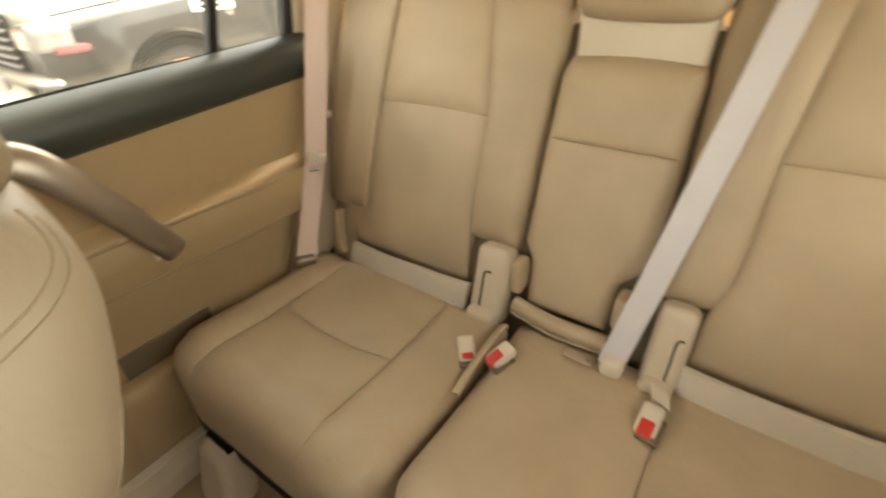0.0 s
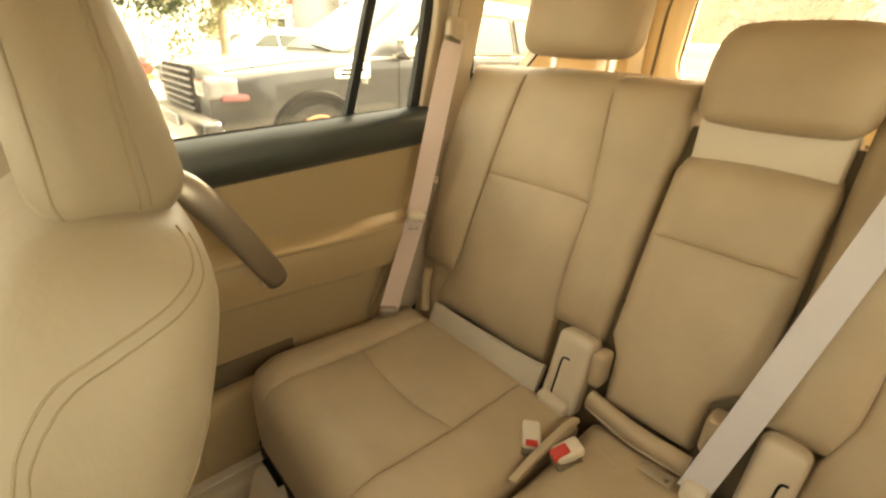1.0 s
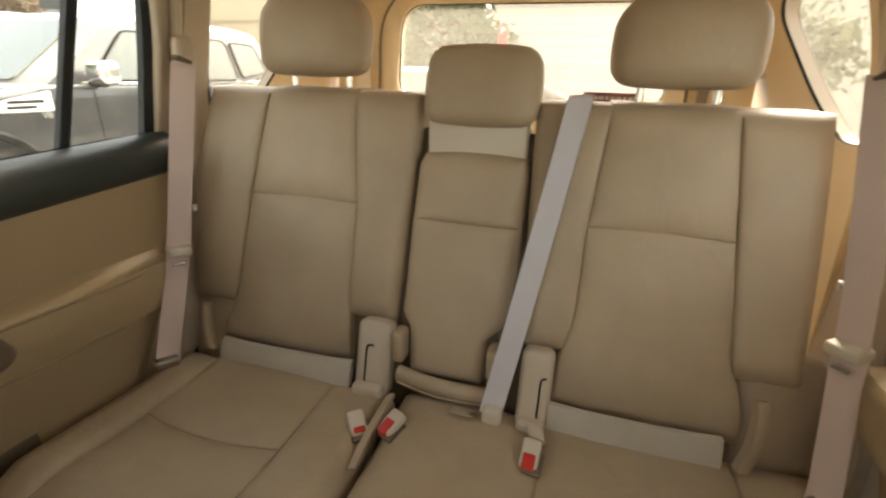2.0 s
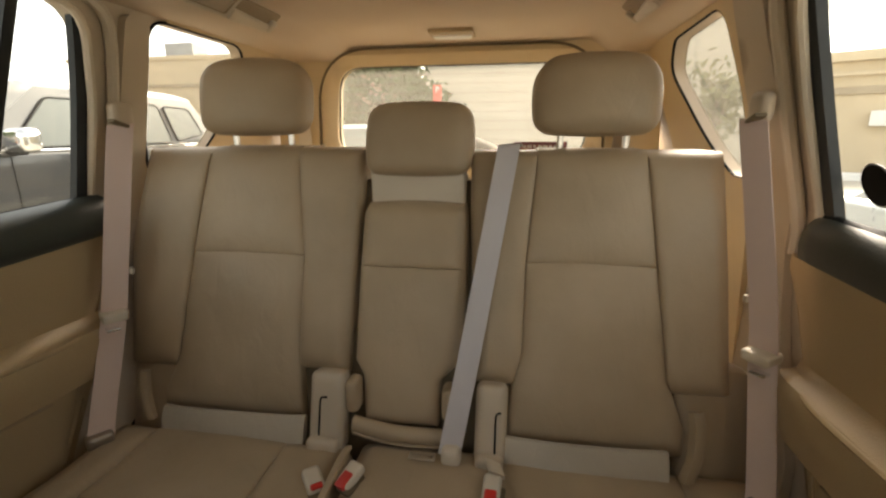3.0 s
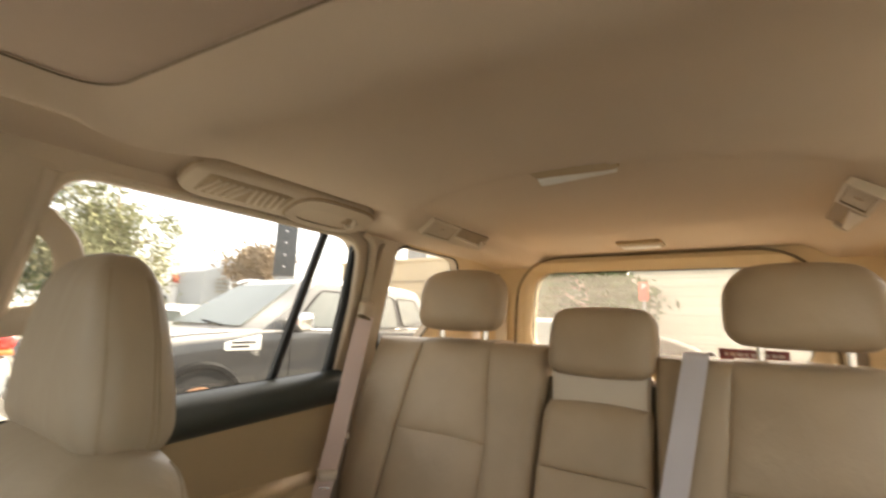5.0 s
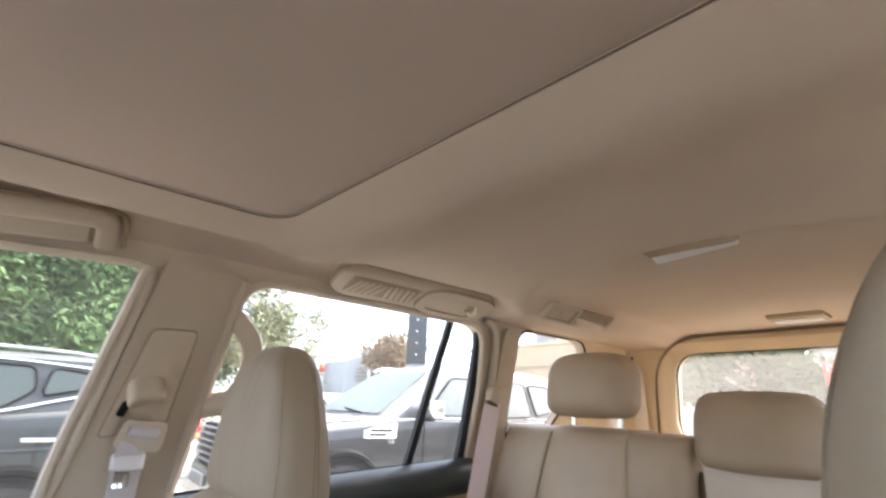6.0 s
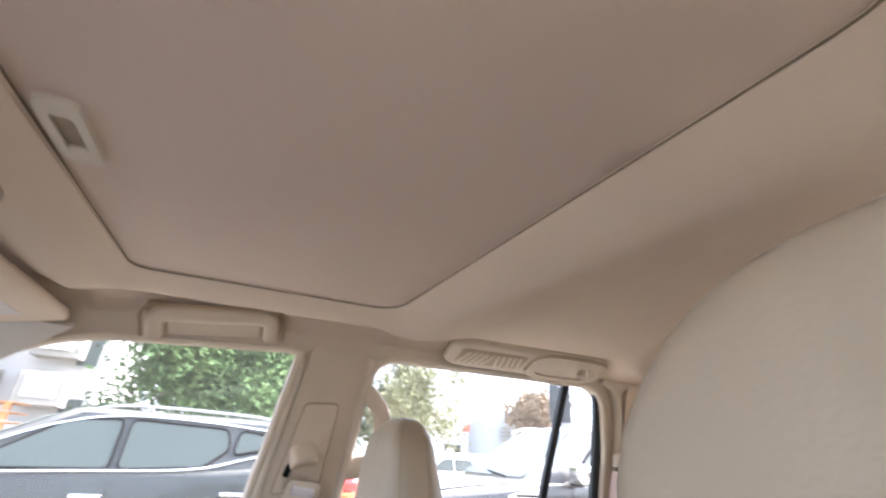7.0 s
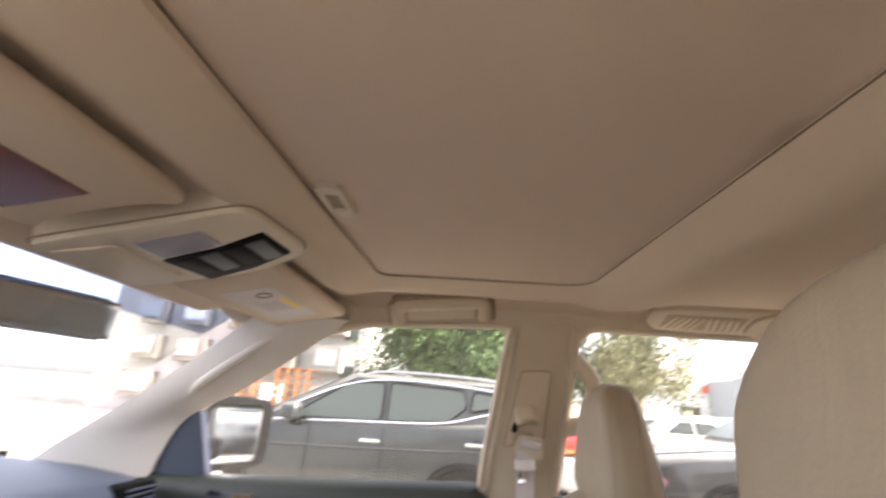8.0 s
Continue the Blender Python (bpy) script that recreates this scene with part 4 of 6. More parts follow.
part("housing", pad((0.0, 0.535, roof_z(0, 0.53) - 0.004), (0.138, 0.10, 0.016), 0.007, 8), DOORTRIM, tl)
part("lens", pad((0.0, 0.545, roof_z(0, 0.53) - 0.009), (0.118, 0.05, 0.014), 0.004, 6), WHITE, tl)

# ---- rear bench ----


bench = thing("rear_bench", (0, -0.2, 0.55), "beige leather rear bench with split backrest and three headrests", "car seat")


# added dark board: blocks the glow and keeps the lower seat gaps dark
part("back_frame", box((0, -0.10, 0.875), (1.10, 0.03, 0.50), 0.006, m=Matrix.Rotation(-math.atan(0.27), 4, "X")), GAPTONE, bench, "added dark board blocking light in the seat gaps")
for x in (-0.632, 0.622):
    part("seat_end", pad((x, -0.060, 0.93), (0.15, 0.10, 0.32), 0.03, 8, (0.004, 0.006, 0), m=Matrix.Rotation(-math.atan(0.27), 4, "X")), LEATHER, bench)
# second added board, darkening the gaps beside the centre backrest
part("back_frame", box((0, -0.004, 1.2), (0.36, 0.012, 0.52), 0.004, m=Matrix.Rotation(-math.atan(0.27), 4, "X")), GAPTONE, bench)


def lean(z, k=0.0):
    return 0.27 * (z - 1.4) + k


def tab(rows):
    return lambda v: pick(rows, v)


def bench_back(name, label, cols, zt, z_seam, z_in, z_out, z_bot, sgn):
    """An outer backrest: inner and outer bolster, upper and lower centre panel. cols: borders from the left to the right."""
    c0, c1, c2, c3 = (tab(c) for c in cols)
    lo, hi = c0(zt), c3(zt)
    # rear of the backrest coloured as a warm reflector for the ceiling
    d = part("backrest", box(((lo + hi) / 2, 0.085, 1.23), (hi - lo - 0.03, 0.06, 0.56), 0.02, m=Matrix.Rotation(-math.atan(0.27), 4, "X")), CARGO, bench, label)
    zl, zr = (z_out, z_in) if sgn < 0 else (z_in, z_out)

    def bol(x, v):
        return (x, lean(v, -0.004), v)

    def mid(x, v):
        return (x, lean(v, 0.002), v)
    part("side_bolster", cushion_panel(c0, c1, zl, zt, bol, 0.12, (0.035, 0.005, 0.04, 0.032), 0.010, 12, 30), LEATHER, d)
    part("side_bolster", cushion_panel(c2, c3, zr, zt, bol, 0.12, (0.005, 0.028, 0.04, 0.032), 0.010, 12, 30), LEATHER, d)
    part("upper_panel", cushion_panel(c1, c2, z_seam, zt + 0.004, mid, 0.12, (0.005, 0.005, 0.006, 0.03), 0.013, 18, 20), LEATHER, d)
    part("lower_panel", cushion_panel(c1, c2, z_bot, z_seam, mid, 0.12, (0.005, 0.005, 0.03, 0.005), 0.014, 18, 26, arch=0.006), LEATHER, d)
    return d


ZT = 1.522
back_r = bench_back("rear_backrest", "beige leather backrest with sewn panels", [
    [(0.9, -0.70), (1.04, -0.703), (1.3, -0.716), (1.51, -0.683)], [(0.91, -0.598), (0.96, -0.600), (1.01, -0.580), (1.05, -0.566), (1.284, -0.542), (1.51, -0.507)],
    [(0.92, -0.245), (1.07, -0.26), (1.28, -0.257), (1.513, -0.282)], [(0.9, -0.145), (1.04, -0.143), (1.39, -0.131), (1.512, -0.129)]], ZT, 1.284, 1.026, 1.006, 0.912, -1)
back_l = bench_back("rear_backrest", "beige leather backrest behind the driver, belt lying across", [
    [(0.9, 0.145), (1.04, 0.135), (1.39, 0.116), (1.505, 0.114)], [(0.93, 0.214), (1.02, 0.216), (1.1, 0.238), (1.29, 0.239), (1.505, 0.256)],
    [(0.91, 0.560), (0.97, 0.564), (1.03, 0.545), (1.064, 0.528), (1.287, 0.503), (1.507, 0.478)], [(0.9, 0.65), (1.05, 0.648), (1.285, 0.640), (1.5, 0.626)]], ZT - 0.006, 1.288, 1.028, 1.036, 0.912, 1)
centre = part("centre_backrest", box((0, 0.10, 1.22), (0.20, 0.05, 0.50), 0.02, m=Matrix.Rotation(-math.atan(0.27), 4, "X")), PLASTIC, bench, "narrow beige leather centre backrest")


def cen(x, v):
    return (x, lean(v, -0.006), v)


part("upper_panel", cushion_panel(tab([(1.27, -0.125), (1.38, -0.122), (1.404, -0.110)]), tab([(1.27, 0.114), (1.38, 0.112), (1.404, 0.106)]), 1.27, 1.404, cen, 0.11, (0.02, 0.02, 0.004, 0.02), 0.008, 16, 14, arch=0.006), LEATHER, centre)
part("lower_panel", cushion_panel(tab([(0.935, -0.099), (1.035, -0.108), (1.065, -0.128), (1.27, -0.126)]), tab([(0.935, 0.066), (1.035, 0.068), (1.08, 0.116), (1.27, 0.114)]), 0.935, 1.27, cen, 0.11, (0.02, 0.02, 0.02, 0.003), 0.008, 16, 30), LEATHER, centre)
part("pale_insert", box((-0.004, 0.045, 1.43), (0.215, 0.05, 0.11), 0.012), PALE, centre, "pale plastic panel below the headrest")


def headrest(name, c, s, label, posts, parent_group, mm, back=0.0, crown=0.016):
    def form(p, u):
        q = Vector(p)
        q.x *= 1 - 0.03 * max(0, -u[2]) ** 2 - 0.06 * max(0, u[2]) ** 2
        q.z -= crown * abs(u[0]) ** 6 * max(0, u[2] + 0.2) + 0.25 * crown * u[0] ** 2 * max(0, u[2])
        q.y += back * u[2]
        q.y += 0.010 * u[0] ** 2 * (1 if u[1] < 0 else 0)
        return q
    bm = pad(c, s, min(s) * (0.33 if posts else 0.27), 14, (0.004, 0.012, 0.006), shape=form)
    d = part("headrest", bm, mm, bench, label)
    for x, y, z0, z1 in posts:
        part("post", tube([(x, y, z0), (x, y, z1)], 0.0075, 10), CHROME, d)
        part("post_collar", pad((x, y, z0 + 0.008), (0.03, 0.026, 0.014), 0.006, 4), PLASTIC, d)
    return d


headrest("rear_headrest", (-0.408, 0.085, 1.639), (0.264, 0.105, 0.166), "beige leather headrest on chrome posts", [(-0.466, 0.078, 1.515, 1.58), (-0.322, 0.078, 1.515, 1.58)], "rear headrests", LEATHER, 0.01)
headrest("rear_headrest", (0.373, 0.085, 1.632), (0.258, 0.105, 0.160), "beige leather headrest on chrome posts", [(0.304, 0.078, 1.508, 1.575), (0.440, 0.078, 1.508, 1.575)], "rear headrests", LEATHER, 0.01)
headrest("centre_headrest", (-0.002, 0.055, 1.543), (0.236, 0.10, 0.150), "low beige leather centre headrest", [], "rear headrests", LEATHER, 0.018, 0.004)

# cushions


def cushion(name, label, cols, y0, y1, cross):
    d = part("cushion", box(((cols[0] + cols[-1]) / 2, (y0 + y1) / 2 + 0.04, 0.80), (abs(cols[-1] - cols[0]) - 0.06, abs(y1 - y0) - 0.14, 0.06), 0.02), PLASTIC, bench, label)

    def top(x, v):
        t = (v - y0) / (y1 - y0)
        return (x, v, 0.905 + 0.018 * (1 - t) - 0.012 * math.sin(math.pi * t))
    n = len(cols) - 1
    for i in range(n):
        ed = (0.05 if i == 0 else 0.005, 0.035 if i == n - 1 else 0.005)
        def turn(v):
            k = max(0, 1 - (v - y0) / 0.10)
            return 0.10 * (1 - math.sqrt(max(0, 1 - k * k)))
        a = (lambda v, x=cols[i], f=(i == 0): x + (turn(v) if f else 0))
        c = (lambda v, x=cols[i + 1], f=(i == n - 1): x - (0.6 * turn(v) if f else 0))
        if cross and i == 1:
            part("front_panel", cushion_panel(a, c, y0, cross, top, 0.095, (*ed, 0.075, 0.004), 0.010, 18, 18, back=(0, 0, -1), arch=-0.02), LEATHER, d)
            part("rear_panel", cushion_panel(a, c, cross, y1, top, 0.095, (*ed, 0.004, 0.02), 0.008, 18, 14, back=(0, 0, -1), sag=-0.02), LEATHER, d)
        else:
            part("side_panel", cushion_panel(a, c, y0, y1, top, 0.095, (*ed, 0.075, 0.03), 0.012, 14, 30, back=(0, 0, -1)), LEATHER, d)
    part("slide_rail", box(((cols[0] + cols[-1]) / 2, y0 + 0.022, 0.70), (abs(cols[-1] - cols[0]) - 0.10, 0.03, 0.05), 0.006), BLACK, d)
    return d


cush_r = cushion("rear_seat_cushion", "beige leather seat cushion with a curved cross seam", [-0.69, -0.575, -0.260, -0.118], -0.635, -0.165, -0.382)
cush_l = cushion("rear_seat_cushion", "wide beige leather seat cushion, centre and driver's side", [-0.108, 0.205, 0.545, 0.69], -0.635, -0.135, None)
for x in (-0.58, 0.58):
    ft = thing("seat_foot", (x - 0.05, -0.60, 0.55), "beige plastic seat foot cover with a black slot", "seat foot", "seat feet")
    fx = x + (0.035 if x < 0 else -0.035)
    part("cover", pad((fx, -0.640, 0.63), (0.11, 0.085, 0.16), 0.022, 8, shape=lambda p, u: Vector((p[0] * (1 - 0.12 * u[2]), p[1] + 0.02 * u[2], p[2]))), PLASTIC, ft)
    part("slot", box((fx - 0.004, -0.624, 0.706), (0.085, 0.034, 0.012), 0.003), BLACK, ft)
    part("leg", box((fx, -0.56, 0.68), (0.05, 0.06, 0.22), 0.01), BLACK, ft)

# leather flaps at the foot of the backrests
def flap(pts, high, label):
    line = spline(pts, 6)
    d = thing("backrest_flap", line[len(line) // 2], label, "seat trim", "backrest flaps")
    part("flap", ribbon(line, (0, 0.020, high), 0.010), FLAP, d)
    part("piping", tube([p + Vector((0, 0.008, high / 2)) for p in line], 0.0042, 8), FLAP, d)


flap([(-0.570, -0.160, 0.918), (-0.5, -0.166, 0.919), (-0.30, -0.164, 0.922), (-0.226, -0.158, 0.924)], 0.054, "grey-beige leather flap covering the backrest gap")
flap([(0.212, -0.158, 0.922), (0.30, -0.166, 0.923), (0.44, -0.166, 0.924), (0.522, -0.160, 0.925)], 0.056, "grey-beige leather flap covering the backrest gap")
cf = thing("backrest_flap", (-0.02, -0.15, 0.93), "narrow leather roll below the centre backrest", "seat trim", "backrest flaps")
part("roll", tube(spline([(-0.116, -0.148, 0.945), (-0.02, -0.156, 0.936), (0.078, -0.148, 0.932)], 6), 0.018, 12, flat=0.8), LEATHER, cf)
part("piping", tube(spline([(-0.116, -0.158, 0.928), (-0.02, -0.168, 0.919), (0.078, -0.158, 0.915)], 6), 0.003, 8), LEATHER, cf)


def recliner(x, w, label, slot_side):
    d = thing("recliner_cover", (x, -0.13, 0.87), label, "seat hinge cover", "hinge covers")
    m = Matrix.Rotation(-0.26, 4, "X")
    bm = pad((x, -0.135, 0.966), (w, 0.055, 0.175), 0.016, 10, m=m)
    sx = x + slot_side * w * 0.16
    cut = sewn([(sx + 0.016, -0.17, 1.010), (sx + 0.004, -0.17, 1.009), (sx, -0.17, 0.998), (sx, -0.18, 0.96), (sx, -0.19, 0.932), (sx + 0.004, -0.19, 0.923), (sx + 0.016, -0.19, 0.922)], bm, 0.0022, 4, 0.0)
    hem = sewn([(x - w * 0.52, -0.14, 0.90), (x - w * 0.52, -0.13, 0.96), (x - w * 0.50, -0.11, 1.03), (x, -0.10, 1.05), (x + w * 0.50, -0.11, 1.03), (x + w * 0.52, -0.13, 0.96), (x + w * 0.52, -0.14, 0.90)], bm, 0.0022, 5, 0.0)
    cover = part("cover", bm, PLASTIC, d)
    part("slot", cut, BLACK, cover)
    part("shut_line", hem, THREAD, cover)
    part("foot", pad((x, -0.185, 0.905), (w * 0.9, 0.03, 0.045), 0.012, 5), PLASTIC, d)
    return d


recliner(-0.174, 0.078, "pale plastic seat hinge cover with a slot", -1)
recliner(0.180, 0.064, "pale plastic seat hinge cover behind the belt", 1)
for x in (-0.122, 0.090):
    kn = thing("hinge_cap", (x, -0.11, 0.97), "small pale plastic hinge cap", "seat hinge cover", "hinge caps")
    part("cap", pad((x, -0.118, 1.0), (0.030, 0.05, 0.075), 0.012, 6), LEATHER, kn)
sb = thing("side_bracket", (0.585, -0.16, 0.9), "pale plastic bracket beside the backrest", "seat hinge cover")
part("bracket", ribbon(spline([(0.566, -0.140, 1.040), (0.570, -0.152, 1.010), (0.566, -0.166, 0.96), (0.552, -0.178, 0.915)], 5), (0.020, 0.006, 0.0), 0.010), LEATHER, sb)
sb2 = thing("side_bracket", (-0.60, -0.16, 0.9), "pale plastic bracket beside the backrest", "seat hinge cover")
part("bracket", ribbon(spline([(-0.612, -0.150, 1.03), (-0.610, -0.160, 0.99), (-0.600, -0.17, 0.95), (-0.592, -0.175, 0.925)], 5), (0.016, 0.003, 0.0), 0.008), LEATHER, sb2)

# buckles


def buckle(c, yaw, label, tilt=35, red=0.012):
    d = thing("belt_buckle", c, label, "belt buckle", "belt buckles")
    m = Matrix.Rotation(radians(yaw), 4, "Z") @ Matrix.Rotation(radians(tilt), 4, "X")
    part("body", pad(c, (0.034, 0.054, 0.022), 0.007, 6, m=m), PALE, d)
    # dark pad on the cushion, painting the shade of a hollow round the buckle
    part("well", pad((c[0] + 0.006, c[1] - 0.007, c[2] - 0.011), (0.036, 0.056, 0.008), 0.0035, 6, m=Matrix.Rotation(radians(yaw), 4, "Z")), GAPTONE, d, "dark pad painting the shade of the cushion's cut-out")
    part("button", pad(Vector(c) + m @ Vector((0, -0.024 + red * 0.3, 0.004)), (0.024, red, 0.017), 0.004, 5, m=m), RED, d, "red release button")
    return d


buckle((-0.146, -0.290, 0.916), 40, "pale belt buckle with red button in the seat gap", 12)
buckle((-0.080, -0.270, 0.918), -24, "pale belt buckle with red button in the seat gap", 20, 0.034)
buckle((0.190, -0.268, 0.922), -5, "pale belt buckle with red button on the seat", 34, 0.030)
gap_st = thing("buckle_strap", (-0.11, -0.27, 0.92), "tan buckle strap lying along the gap between the cushions", "strap")
st2 = thing("buckle_strap", (0.2, -0.2, 0.92), "short beige buckle strap", "strap")
part("side_strap", ribbon(spline([(-0.112, -0.195, 0.920), (-0.112, -0.235, 0.924), (-0.112, -0.290, 0.920), (-0.113, -0.330, 0.912), (-0.113, -0.380, 0.898)], 6), (0.014, 0.002, 0.004), 0.0035), LEATHER, gap_st)
part("webbing", ribbon(spline([(0.175, -0.175, 0.90), (0.188, -0.20, 0.925), (0.198, -0.235, 0.928)], 5), (0.03, -0.012, 0.0), 0.004), PALE, st2)

# centre belt across the backrest
cb = thing("centre_seat_belt", (0.14, -0.05, 1.2), "pale belt lying down across the backrest into the seat gap", "seat belt")
part("webbing", ribbon(spline([(0.202, 0.10, 1.524), (0.196, 0.03, 1.53), (0.192, 0.000, 1.50), (0.158, -0.072, 1.28), (0.128, -0.13, 1.09), (0.105, -0.175, 0.955), (0.10, -0.185, 0.925)], 6), (0.046, 0.006, 0.003), 0.0014), BELT_C, cb)
part("end_fitting", pad((0.104, -0.190, 0.924), (0.040, 0.030, 0.040), 0.012, 6), PALE, cb)
part("tongue", box((0.045, -0.195, 0.918), (0.055, 0.024, 0.004), 0.001), CHROME, cb)
# outer belts
for s in (-1, 1):
    ob_ = thing("rear_seat_belt", (s * 0.66, -0.12, 1.5), "pinkish beige rear belt with slider hanging from the pillar", "seat belt", "rear belts")
    dy = 0.0 if s < 0 else 0.015
    x0 = s * (0.647 if s < 0 else 0.628)
    line = spline([(x0, -0.062 + dy, 1.575), (x0, -0.075 + dy, 1.54), (s * 0.660, -0.135 + dy, 1.25), (s * 0.662, -0.163 + dy, 1.14), (s * 0.655, -0.235 + dy, 0.96), (s * 0.652, -0.25 + dy, 0.915)], 6)
    part("webbing", ribbon(line, (s * -0.030, 0.040, 0.004), 0.0013), BELT, ob_)
    part("shoulder_loop", pad((x0 * 1.02, -0.050 + dy, 1.598), (0.024, 0.056, 0.055), 0.014, 6), PLASTIC, ob_)
    part("loop_slot", box((x0 * 0.996, -0.072 + dy, 1.578), (0.020, 0.042, 0.008), 0.003, m=Matrix.Rotation(radians(-18), 4, "X")), GAPTONE, ob_)
    part("slider", pad((s * 0.660, -0.156 + dy, 1.165), (0.050, 0.052, 0.022), 0.008, 6, m=Matrix.Rotation(radians(s * 36), 4, "Z")), PALE, ob_)
    part("slider_bar", box((s * 0.655, -0.170 + dy, 1.138), (0.024, 0.026, 0.005), 0.001, m=Matrix.Rotation(radians(s * 36), 4, "Z")), CHROME, ob_)
    part("anchor", pad((s * 0.654, -0.252 + dy, 0.918), (0.035, 0.05, 0.028), 0.008, 5, m=Matrix.Rotation(radians(s * 36), 4, "Z")), SATIN, ob_)
    part("stop_button", pad((s * 0.644, -0.106 + dy, 1.255), (0.010, 0.012, 0.016), 0.004, 4), PALE, ob_)
    # pillar trim behind the rear belt
    cp = thing("c_pillar", (s * 0.68, -0.04, 1.0), "beige plastic pillar cover behind the seat belt", "pillar trim", "rear pillars")
    y_f, y_r = (-0.055, 0.02) if s < 0 else (-0.055, 0.055)
    part("cover", plate(fillet([(y_f, 1.80), (y_f + 0.02, 1.5), (y_f + 0.035, 1.35), (y_f, 1.2), (y_f - 0.10, 0.95), (y_f - 0.10, 0.7), (0.10, 0.7), (y_r + 0.03, 1.5), (y_r - 0.01, 1.80)], 0.02), [], 0.04,
                        lambda y, z: side(s, y, z, 0.02), lambda y, z: side(s, y, z, 0.002)), PLASTIC, cp)

# third belt and hook on the rear pillar
tb = thing("third_row_belt", (-0.57, 0.66, 1.5), "pale belt strap on the rear pillar", "seat belt")
part("webbing", ribbon([(-0.565, 0.64, 1.74), (-0.555, 0.64, 1.35)], (0.045, 0.01, 0), 0.0015), PALE, tb)
part("hook", tube(spline([(-0.565, 0.62, 1.775), (-0.567, 0.615, 1.745), (-0.56, 0.61, 1.725), (-0.54, 0.61, 1.722)], 5), 0.003, 6), BLACK, tb, "thin black hook")
tb2 = thing("third_row_belt", (0.58, 0.66, 1.5), "dark belt strap on the rear pillar", "seat belt")
part("webbing", ribbon([(0.535, 0.645, 1.60), (0.53, 0.645, 1.35)], (0.03, 0.01, 0), 0.0015), SATIN, tb2)

# ---- front seats ----


def front_seat(cx, yh, name, label, hw, hx, hd, bw):
    """Seat with a tall leaning backrest and a large headrest; yh: the rear face of the headrest."""
    d = thing(name, (cx, yh - 0.2, 0.6), label, "car seat", "front seats")
    m = Matrix.Rotation(radians(-27), 4, "X")

    def form(p, u):
        q = Vector(p)
        k = max(0, u[2] - 0.25) / 0.75
        q.x *= (1 - 0.34 * k ** 1.8) * (1 - 0.20 * max(0, 0.25 - u[2]) ** 1.3)
        q.y += 0.030 * (1 - u[0] ** 2) * (1 if u[1] > 0 else -0.6)
        q.y *= 1 - 0.28 * k ** 2
        q.y -= 0.075 * max(0, 0.45 - u[2]) ** 1.5
        return q
    c = Vector((cx, yh - 0.205, 1.108 if cx > 0 else 1.100))
    bm = pad(c, (bw, 0.18, 0.70), 0.062, 22, (0.01, 0.012, 0.02), m=m, shape=form)
    back = []
    if cx < 0:
        run = [(-0.269, -0.762, 1.404), (-0.236, -0.761, 1.375), (-0.207, -0.79, 1.358), (-0.188, -0.84, 1.345), (-0.179, -0.877, 1.333), (-0.167, -0.905, 1.301), (-0.159, -0.917, 1.265), (-0.155, -0.95, 1.15)]
        back.append(sewn(run, bm, 0.0012, 8))
        back.append(sewn([(x, y + 0.006, z - 0.011) for x, y, z in run], bm, 0.0010, 8))
    for k in (-1, 1):
        back.append(sewn([c + m @ Vector((k * 0.20, 0.12, 0.20)), c + m @ Vector((k * 0.26, 0.12, 0.05)), c + m @ Vector((k * 0.26, 0.12, -0.12)), c + m @ Vector((k * 0.23, 0.12, -0.30))], bm, 0.0018, 8))
    backrest = part("backrest", bm, LEATHER_F, d)
    for sm in back:
        part("seam", sm, THREAD_L, backrest)
    part("cushion", pad((cx, yh - 0.66, 0.80), (0.52, 0.54, 0.18), 0.06, 12, (0, 0, 0.02)), LEATHER_F, d)
    part("base", box((cx, yh - 0.62, 0.63), (0.42, 0.46, 0.16), 0.03), DARKTRIM, d)

    def top(p, u):
        q = Vector(p)
        k = max(0, min(1, (u[2] + 1) / 2))
        if cx > 0:
            q.x *= 1 - 0.15 * max(0, u[1] + 0.8)
            if u[2] > -0.2:
                q.z = -0.022 + (q.z + 0.022) * max(0.0, 1 - 0.97 * min(1, abs(u[0])) ** 4) ** 0.42
        else:
            q.x *= 1 - 0.36 * k ** 2.2
        q.y = q.y * (1 - (0.16 if cx > 0 else 0.40) * k ** 1.5) - 0.10 * hd * k
        q.z -= 0.02 * u[0] ** 4 * max(0, u[2])
        q.z += (0.012 * (u[1] < 0) * abs(u[1]) + (0.0 if cx > 0 else 0.008)) * max(0, -u[2])
        if cx < 0:
            q.x *= 1 - 0.245 * u[1]
        else:
            q.z -= 0.02 * max(0, u[0]) * max(0, u[2])
        return q
    big = cx > 0
    hc = Vector((hx, yh - hd / 2 + (0.004 if big else 0.0155), 1.542 if big else 1.518))
    bm = pad(hc, (hw, hd, 0.225 if big else 0.244), min(0.042, hd * (0.24 if big else 0.36)), 20, (0.004, 0.006, 0.006), shape=top)
    lines = []
    for k in (-1, 1):
        for yy, rr in ((-0.40, 0.0012), (0.18, 0.0012), (0.27, 0.0012)):
            lines.append(sewn([hc + Vector((k * hw * 0.56, hd * yy, -0.108)), hc + Vector((k * hw * 0.56, hd * yy, -0.03)), hc + Vector((k * hw * 0.48, hd * yy, 0.05)), hc + Vector((k * hw * 0.36, hd * yy * 0.8, 0.112))], bm, rr, 8))
    head = part("headrest", bm, LEATHER_F, d)
    for sm in lines:
        part("seam", sm, THREAD_L, head)
    for k in (-1, 1):
        part("headrest_post", tube([(hx + k * 0.06, yh - 0.09, 1.36), (hx + k * 0.06, yh - 0.085, 1.46)], 0.007, 10), CHROME, d)
    return d


